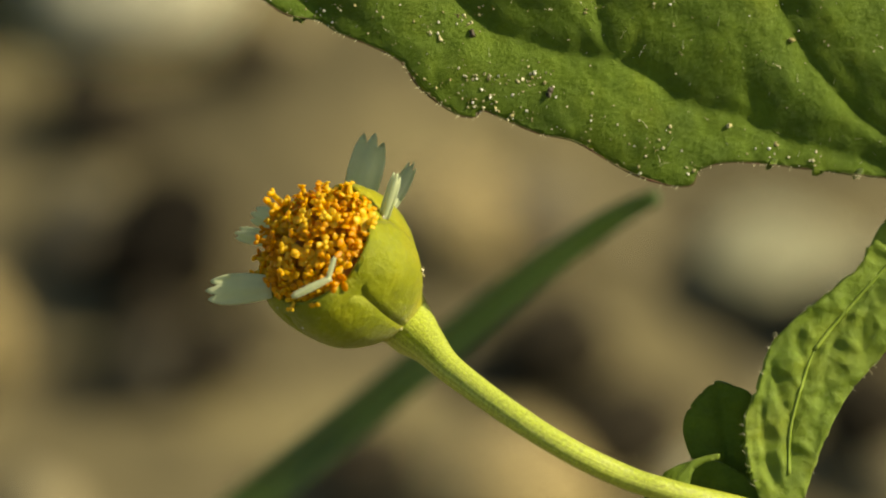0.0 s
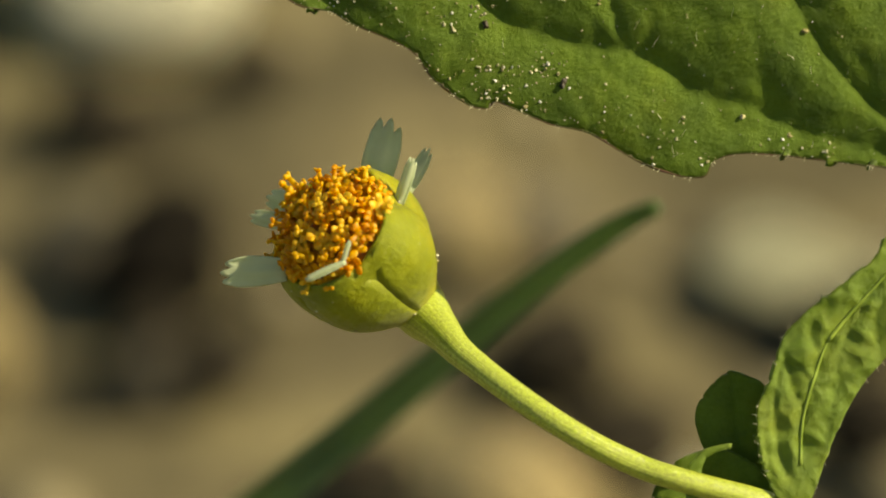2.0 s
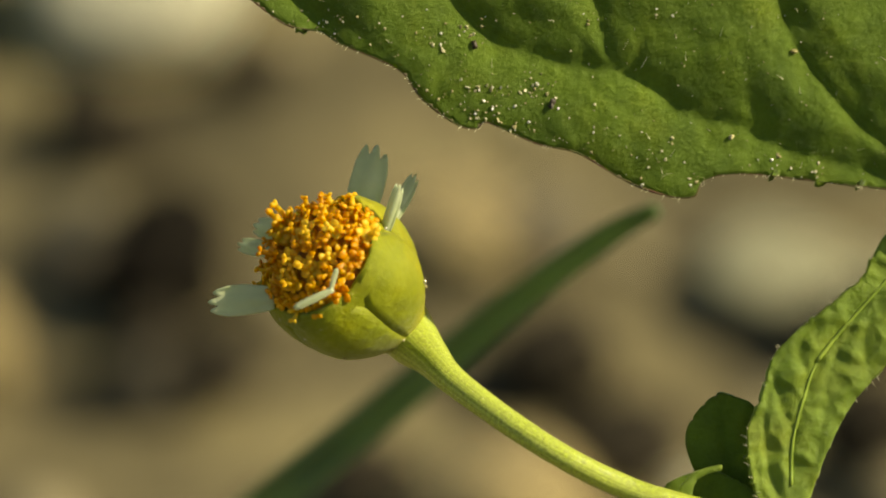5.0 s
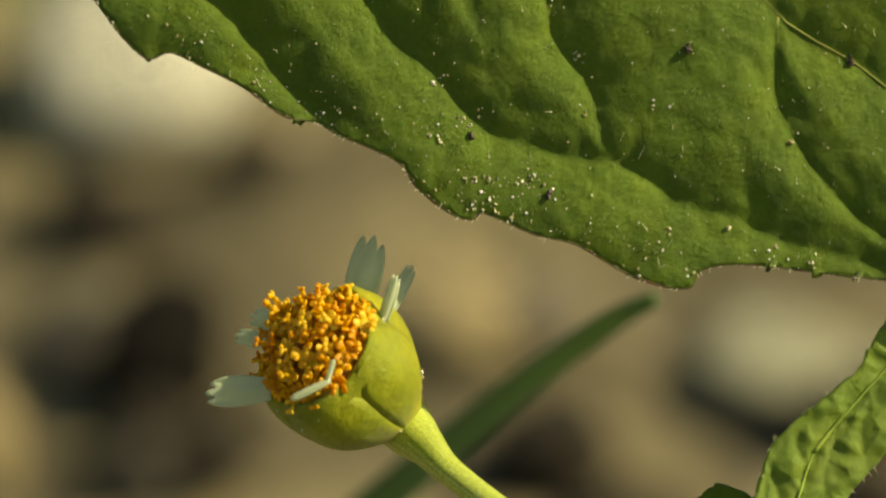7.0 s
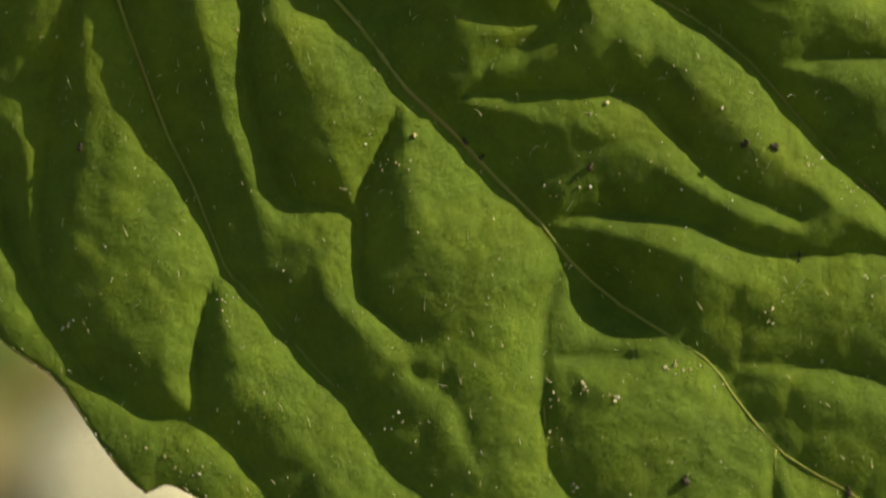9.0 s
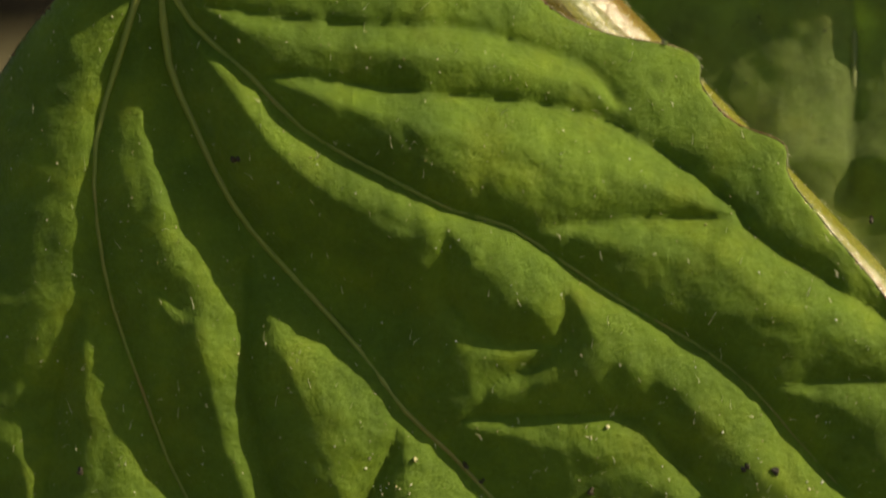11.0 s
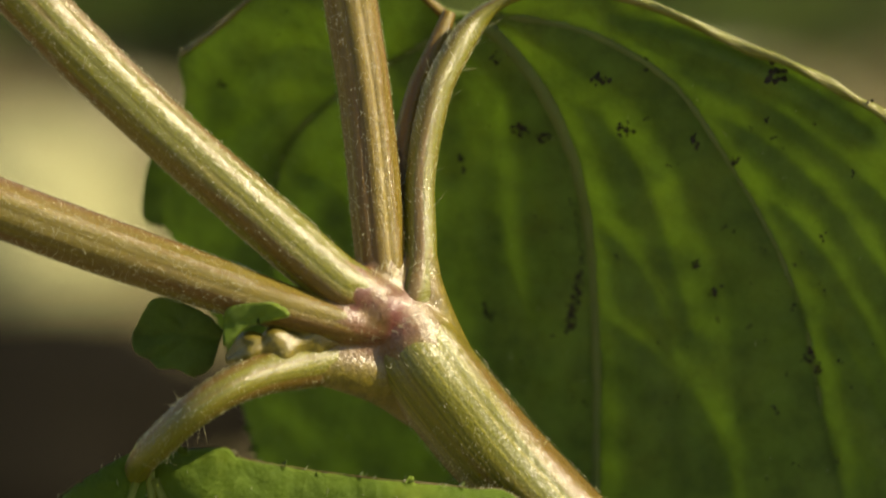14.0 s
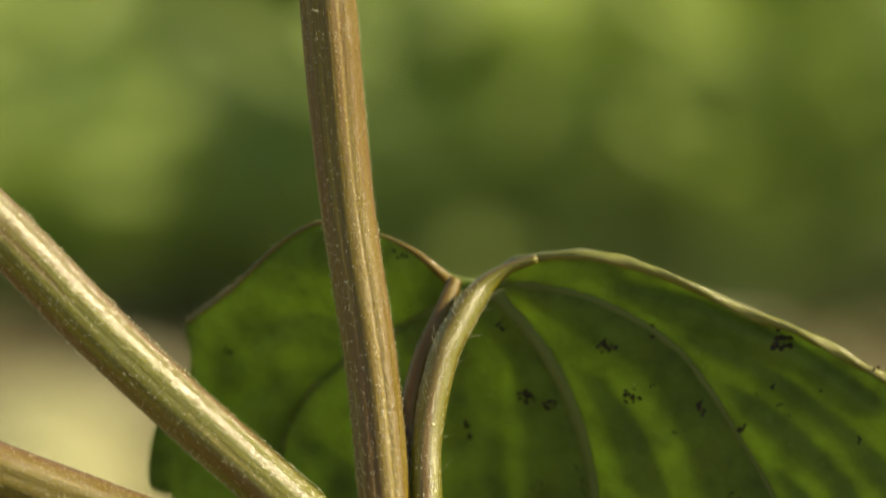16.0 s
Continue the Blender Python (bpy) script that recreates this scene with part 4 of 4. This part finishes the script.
by_name = {}
for child in list(weed.children):
    by_name.setdefault(child.name.split(".")[0], []).append(child)
front_ob, back_ob = by_name["leaf"]
hairs("hair", by_name["main_stem"][0], stem_roots([(1250, -1255, 3.6, 84), (900, -1612, 2.6, 84), (725, -1830, 1.3, 84)], 220, 2), 8, 0.55)
for br, pts in zip(by_name["branch"], ([(690, -1985, 1.7, 46), (622, -2540, 2.2, 48), (590, -2880, 2.2, 50)], [(577, -1955, 0.6, 54), (247, -2240, 0.4, 56), (10, -2480, 0.2, 58)],
                                       [(597, -1855, 0.5, 42), (257, -1962, 0.2, 54), (10, -2052, 0, 56)])):
    hairs("hair", br, stem_roots(pts, 150, 3), 6, 0.5)
# pale pimples all over the stalks; their whitish colour stands in for sparkle
for ob, pts in ((by_name["main_stem"][0], [(1560, -925, 4, 86), (1250, -1255, 4.6, 84), (1050, -1455, 3.9, 84), (900, -1612, 3.0, 84), (796, -1738, 2.0, 85)]),
                (by_name["branch"][0], [(694, -1965, 1.7, 46), (667, -2235, 2.0, 46), (622, -2540, 2.2, 48), (590, -2880, 2.2, 50)]),
                (by_name["branch"][1], [(577, -1950, 0.6, 50), (247, -2245, 0.4, 51), (10, -2484, 0.2, 52)]),
                (by_name["branch"][2], [(467, -1892, 0.3, 44), (257, -1964, 0.2, 50), (10, -2054, 0, 52)])):
    hairs("pimple", ob, stem_roots(pts, 2200, 14, 1.06), 2.4, 0.8, "pale pimples added for the sparkle of the stalks")
hairs("hair", by_name["node"][0], stem_roots([(640, -1850, 0.8, 50), (705, -1890, 0.2, 60), (760, -1930, 1.6, 40)], 200, 5), 15, 0.5)
for ob, pts in ((front_ob, [(640, -1788, 1.3, 44), (570, -1772, 0.7, 40), (490, -1756, 0.0, 36), (420, -1728, -0.6, 32), (358, -1687, -0.6, 30), (312, -1645, -0.1, 28), (280, -1612, 0.5, 26)]),
                (back_ob, [(764, -1960, 1.6, 28), (764, -2105, 2.0, 26), (790, -2245, 2.5, 26), (826, -2325, 3.0, 25), (862, -2378, 3.4, 20)])):
    hairs("hair", ob, stem_roots(pts, 34, 6), 30, 0.5)
    # sparkle of the leaf stalks, added as whitish pimples
    hairs("pimple", ob, stem_roots(pts, 900, 15, 1.04), 2.8, 0.8, "pale pimples added for the sparkle of the stalks")
hairs("hair", front_ob, rim_roots(front, 300, 0.0, 1.0, 7), 8, 0.7)
hairs("hair", back_ob, rim_roots(back, 260, 0.0, 1.0, 8), 9, 0.7)


def face_roots(blade, count, box, seed):
    """Roots of short hairs on a blade's face."""
    rng = random.Random(seed)
    q = np.array([(rng.uniform(box[0], box[1]), rng.uniform(box[2], box[3])) for _ in range(count)])
    q = q[blade.inside(q)]
    return [(spot(u, v, d), (EYE - spot(u, v)).normalized() * 0.5 + Vector((rng.uniform(-0.5, 0.5), 0, rng.uniform(0.1, 1.0)))) for (u, v), d in zip(q, blade.depth(q))]


hairs("hair", front_ob, face_roots(front, 520, (-60, 1650, -1600, 320), 12), 17, 0.75)
hairs("hair", back_ob, face_roots(back, 120, (300, 1600, -2380, -1300), 13), 12, 0.7)
shoot_leaf = [c for c in shoot.children if c.name.split(".")[0] == "leaf"]
hairs("hair", shoot_leaf[0], rim_roots(young, 36, 0.0, 1.0, 9), 10, 0.6)
pedicel_ob = [c for c in shoot.children if c.name.startswith("pedicel")][0]
hairs("hair", pedicel_ob, stem_roots(PEDICEL[2:-2], 1100, 10), 3.5, 0.6)


def grains(name, parent, blade, rows, mat, label, seed, lift=0.25):
    """Small uneven grains that lie on a blade: rows of u, v and radius in steps."""
    rng = random.Random(seed)
    ball = bmesh.new()
    bmesh.ops.create_icosphere(ball, subdivisions=1, radius=1.0)
    shape = [v.co.copy() for v in ball.verts]
    sides = [[v.index for v in f.verts] for f in ball.faces]
    ball.free()
    verts, faces = [], []
    deep = blade.depth(np.array([r[:2] for r in rows], float))
    for (u, v, r), d in zip(rows, deep):
        m = Matrix.Translation(spot(u, v, d - lift * r * 0.016)) @ Euler([rng.uniform(0, 6) for _ in range(3)]).to_matrix().to_4x4() @ Matrix.Diagonal(
            [r * STEP * rng.uniform(0.65, 1.25) for _ in range(3)] + [1])
        k = len(verts)
        verts += [tuple(m @ (c * rng.uniform(0.55, 1.3))) for c in shape]
        faces += [tuple(k + x for x in f) for f in sides]
    me = bpy.data.meshes.new(name)
    me.from_pydata(verts, [], faces)
    ob = part(name, me, mat, parent, label)
    me.polygons.foreach_set("use_smooth", [False] * len(me.polygons))
    return tagged(ob, kind="stuff")


def scatter_grains():
    rng = random.Random(21)
    sand = []
    for u, v in [(786, -46), (771, -26), (771, 44), (771, 59), (816, 34), (846, 24), (831, 139), (871, 139), (936, 134), (926, 149), (946, 139), (976, 134), (841, 189), (911, 204), (1023, -81),
                 (1041, 14), (1176, 4), (1161, 259), (1226, 299), (1241, 309), (1371, 279), (1441, 284), (687, -660), (652, -705), (1047, -755), (1032, -620), (1442, -655), (1502, -615),
                 (1032, -255), (982, -245), (1092, -240), (982, -175), (702, -200), (122, -355), (402, -400), (1192, -305), (1207, -295), (1362, -393)]:
        for _ in range(rng.randrange(4, 9)):
            sand.append((u + rng.gauss(0, 11), v + rng.gauss(0, 9), 1.4 + 2.8 * rng.random() ** 1.6))
    # grains caught along the lower edge
    for q in front.outline[200:]:
        if q[0] > 300 and q[1] > -150:
            sand += [(q[0] + rng.gauss(8, 26), q[1] - abs(rng.gauss(4, 42)), 1.0 + 2.4 * rng.random() ** 2) for _ in range(2)]
    sand = [q for q, k in zip(sand, front.inside(np.array(sand)[:, :2])) if k]
    sand += [(1291, 222, 7), (1399, 71, 7), (739, -705, 6), (1080, -762, 5)]
    # dusty specks, and the leaf's glitter put in as tiny pale grains
    tiny = [(rng.uniform(-60, 1700), rng.uniform(-1550, 320), 0.5 + 1.5 * rng.random() ** 2) for _ in range(2600)]
    kept = front.inside(np.array(tiny)[:, :2])
    tiny = [q for q, k in zip(tiny, kept) if k]
    grains("sand_grain", front_ob, front, sand + tiny, M_SAND, "pale grains of sand and tiny glints", 1)
    dark = [(836, 59, 8), (971, 167, 9), (1218, -91, 7), (1506, -71, 8), (147, -682, 7), (827, -697, 6), (857, -665, 6), (1049, -647, 7), (1327, -693, 8), (1377, -683, 9), (1420, -495, 6), (418, -1236, 8), (1545, -1128, 6)]
    dark += [(u + rng.gauss(0, 4), v + rng.gauss(0, 6), r * 0.7) for u, v, r in dark]
    grains("soil_speck", front_ob, front, dark, M_SPECK, "black specks of soil", 2)
    under = [(927, -2325, 7), (932, -2190, 12), (978, -2172, 10), (1085, -2275, 9), (1070, -2280, 8), (1127, -2190, 10), (1395, -2285, 15), (1380, -2275, 12), (1320, -2130, 9), (1250, -2172, 9), (905, -2310, 6),
             (417, -2265, 8), (405, -2268, 7), (890, -1860, 10), (1290, -1905, 9), (1250, -1950, 9), (1047, -1900, 7), (1440, -1785, 9), (1467, -1760, 8), (1390, -1690, 7), (1160, -2210, 6), (840, -2115, 8)]
    for x, y, r in [(898, -2320, 9), (947, -2190, 10), (989, -2175, 11), (1127, -2190, 12), (1087, -2277, 12), (1162, -2315, 6), (1162, -2290, 6), (1317, -2130, 9), (1252, -2160, 8), (1397, -2285, 16),
                    (1377, -2205, 8), (1387, -2173, 7), (1202, -2125, 6), (877, -1875, 10), (1247, -1945, 8), (1282, -1900, 10), (1292, -1852, 6), (1427, -1948, 6), (1479, -1995, 8), (1372, -1975, 6),
                    (1457, -1795, 12), (1467, -1765, 10), (1507, -1775, 6), (1427, -1875, 7), (837, -2140, 8), (967, -2035, 6), (1387, -1695, 6), (1057, -1705, 6), (472, -2420, 6), (737, -2080, 8),
                    (722, -2435, 8), (707, -2445, 6), (1562, -2235, 6), (1027, -2065, 5), (1297, -2015, 5), (1530, -2110, 7), (1350, -1840, 6), (1500, -1600, 8), (1480, -1900, 5), (560, -2330, 5)]:
        under.append((x, y, r))
    # a dark crack beside the midrib
    under += [(1033 + 16 * math.sin(k / 9) + rng.gauss(0, 2), -2060 + 7 * k, 3 + 7 * (k / 32) ** 2 + rng.uniform(0, 2)) for k in range(32)]
    under += [(rng.uniform(880, 1640), rng.uniform(-2200, -1300), rng.uniform(2, 5)) for _ in range(90)]
    under += [(rng.uniform(380, 800), rng.uniform(-2400, -1950), rng.uniform(2, 4)) for _ in range(25)]
    under = [(u + rng.gauss(0, r * 0.55), v + rng.gauss(0, r * 0.55), r * rng.uniform(0.3, 0.55)) for u, v, r in under for _ in range(1 + int(r / 2.2))]
    grains("soil_speck", back_ob, back, under, M_SPECK, "black specks of soil", 3, 0.0)


scatter_grains()


# ---- young side shoot at the joint ----
def build_side_shoot():
    dark = Blade([(415, -1830), (385, -1862), (350, -1880), (318, -1892), (290, -1888), (274, -1866), (262, -1840), (255, -1812), (262, -1792), (282, -1782), (300, -1766), (335, -1764), (360, -1752), (392, -1766)], [([(410, -1815), (340, -1828), (270, -1822)], 0.8, 16), ([(360, -1825), (320, -1865)], 0.6, 12), ([(360, -1825), (310, -1790)], 0.6, 12)],
                 lambda u, v: 1.9 - 0.004 * (u - 330), 0.35, grid=5.0)
    blade_part(dark, "leaf", M_LEAF_UNDER, weed, "tiny toothed green leaf at the joint")
    lit = Blade([(415, -1800), (418, -1865), (450, -1880), (500, -1880), (530, -1862), (500, -1850), (460, -1842), (432, -1815)], [([(420, -1840), (520, -1865)], 0.5, 12)], lambda u, v: -0.3 - 0.004 * (u - 450), 0.2, grid=5.0)
    blade_part(lit, "leaf", M_LEAF_YOUNG, weed, "tiny folded bright green leaf at the joint")
    # sunlit patch of the toothed leaf, added as a separate piece in brighter green
    tip = Blade([(296, -1868), (306, -1884), (326, -1886), (345, -1872), (352, -1854), (330, -1848), (308, -1852)], [], lambda u, v: 3.2 + 0.01 * (u - 320), 0.2, grid=5.0)
    blade_part(tip, "leaf", M_LEAF_YOUNG, weed, "sunlit patch of the tiny leaf, added as a yellow-green piece")
    part("bud", stalk([(620, -1815, 1.0, 26), (575, -1822, 0.6, 30), (545, -1815, 0.4, 24), (515, -1808, 0.3, 35), (490, -1800, 0.3, 26), (462, -1796, 0.3, 32), (440, -1788, 0.4, 20), (424, -1780, 0.6, 10)], sides=24, wobble=0.5), M_NODE, weed, "knobbly hairy bud at the joint")


build_side_shoot()


# ---- far weeds ----
def weeds(name, count, place, tall, label, seed):
    """A thicket of small pointed leaves on short stalks."""
    rng = random.Random(seed)
    verts, faces = [], []
    for _ in range(count):
        x, y = place(rng)
        z = rng.uniform(0.1, 1.0) * tall * (0.45 if x < -0.012 * y else 1.0)
        a, b = rng.uniform(0, 6.283), rng.uniform(-0.2, 0.9)
        ln, wd = rng.uniform(0.008, 0.018), rng.uniform(0.003, 0.007)
        way = Vector((math.cos(a) * math.cos(b), math.sin(a) * math.cos(b), math.sin(b)))
        side = Vector((-math.sin(a), math.cos(a), rng.uniform(-0.4, 0.4))).normalized()
        p = Vector((x, y, z))
        k = len(verts)
        verts += [p, p + way * ln * 0.4 + side * wd, p + way * ln * 0.45 - Vector((0, 0, 0.15 * wd)), p + way * ln * 0.4 - side * wd, p + way * ln]
        faces += [(k, k + 1, k + 2), (k, k + 2, k + 3), (k + 1, k + 4, k + 2), (k + 2, k + 4, k + 3)]
        k = len(verts)
        verts += [Vector((x, y, -0.003)), Vector((x + 0.0012, y, -0.003)), p]
        faces += [(k, k + 1, k + 2)]
    me = bpy.data.meshes.new(name)
    me.from_pydata([tuple(v) for v in verts], [], faces)
    return tagged(part(name, me, M_WEED), label, "weeds", kind="stuff")


def far_place(rng):
    while True:
        x, y = rng.gauss(0, 0.32), 0.70 + abs(rng.gauss(0, 0.55))
        if noise.noise((x * 14, y * 9, 2.0)) > -0.55 + 0.5 * max(abs(x) - 0.4, 0) and y > 0.70 + 0.05 * noise.noise((x * 9, 0, 4.0)) + 0.5 * abs(noise.noise((x * 4, 1, 1))) * min(1, max(abs(x) - 0.1, 0) * 5):
            return x, y


weeds("low_weeds", 27000, far_place, 0.045, "low green weeds covering the soil, far and blurred", 31)
seedling = on_ground(-60, -330)
weeds("seedling", 26, lambda rng: (seedling.x + rng.gauss(0, 0.006), seedling.y + rng.gauss(0, 0.01)), 0.016, "small green seedling on the bare soil", 32)


# ---- gravel ----
def build_gravel():
    """Small stones strewn over the soil."""
    rng = random.Random(44)
    ball = bmesh.new()
    bmesh.ops.create_icosphere(ball, subdivisions=1, radius=1.0)
    shape = [v.co.copy() for v in ball.verts]
    sides = [[v.index for v in f.verts] for f in ball.faces]
    ball.free()
    verts, faces = [], []
    for _ in range(4400):
        x, y = rng.gauss(0, 0.2), rng.uniform(-0.2, 1.1)
        r = 0.0014 + 0.0042 * rng.random() ** 2.5
        m = Matrix.Translation((x, y, 0.006 * noise.noise((x * 30, y * 30, 0)) + 0.004 * noise.noise((x * 90, y * 90, 5)) - 0.002 + r * 0.2)) @ Matrix.Rotation(rng.uniform(0, 6.28), 4, "Z") @ Matrix.Diagonal(
            (r * rng.uniform(0.8, 1.4), r * rng.uniform(0.7, 1.2), r * rng.uniform(0.5, 0.9), 1))
        k = len(verts)
        verts += [tuple(m @ (c * rng.uniform(0.85, 1.15))) for c in shape]
        faces += [tuple(k + i for i in f) for f in sides]
    me = bpy.data.meshes.new("gravel")
    me.from_pydata(verts, [], faces)
    return tagged(part("gravel", me, M_GRAVEL), "loose brown and grey gravel strewn over the soil", "gravel", kind="stuff")


build_gravel()


# ---- what moves ----
def motions():
    """Gusts shake the weed and the flowering shoot in the first seconds: time, push right and down, extra nod of the flower."""
    gusts = [(0.0, 0, 0, 0), (0.2, 3, 4, 1), (0.4, 5, 7, 2), (0.5, 7, 14, 3), (0.8, 16, 16, -2), (1.0, 26, -19, -8), (1.2, 18, -5, -9), (1.4, 12, -16, -9), (1.5, 9, 5, -11),
             (1.6, 10, -14, -12), (1.8, 16, -14, -13), (2.0, 22, -34, -13), (2.2, 18, -14, -11), (2.4, 14, -29, -9), (2.5, 13, -26, -6), (2.8, 9, -19, -3), (3.0, 6, -3, 0), (3.2, 5, -19, -3),
             (3.8, 2, -9, -1), (4.6, 3, -3, 0), (5.3, 4, -5, 0), (5.5, 0, 0, 0), (16.0, 0, 0, 0)]
    pivot = spot(1440, 620)
    weed_rows, shoot_rows = [], []
    for t, right, down, nod in gusts:
        push = Matrix.Translation((RIGHT * right - UP * down) * STEP)
        turn = Matrix.Translation(pivot) @ Matrix.Rotation(nod / 880, 4, TOWARD) @ Matrix.Translation(-pivot)
        weed_rows.append((t, push @ Matrix.Translation(WEED_FOOT)))
        shoot_rows.append((t, push @ turn @ Matrix.Translation(SHOOT_FOOT)))
    walk(weed, weed_rows)
    walk(shoot, shoot_rows)


motions()
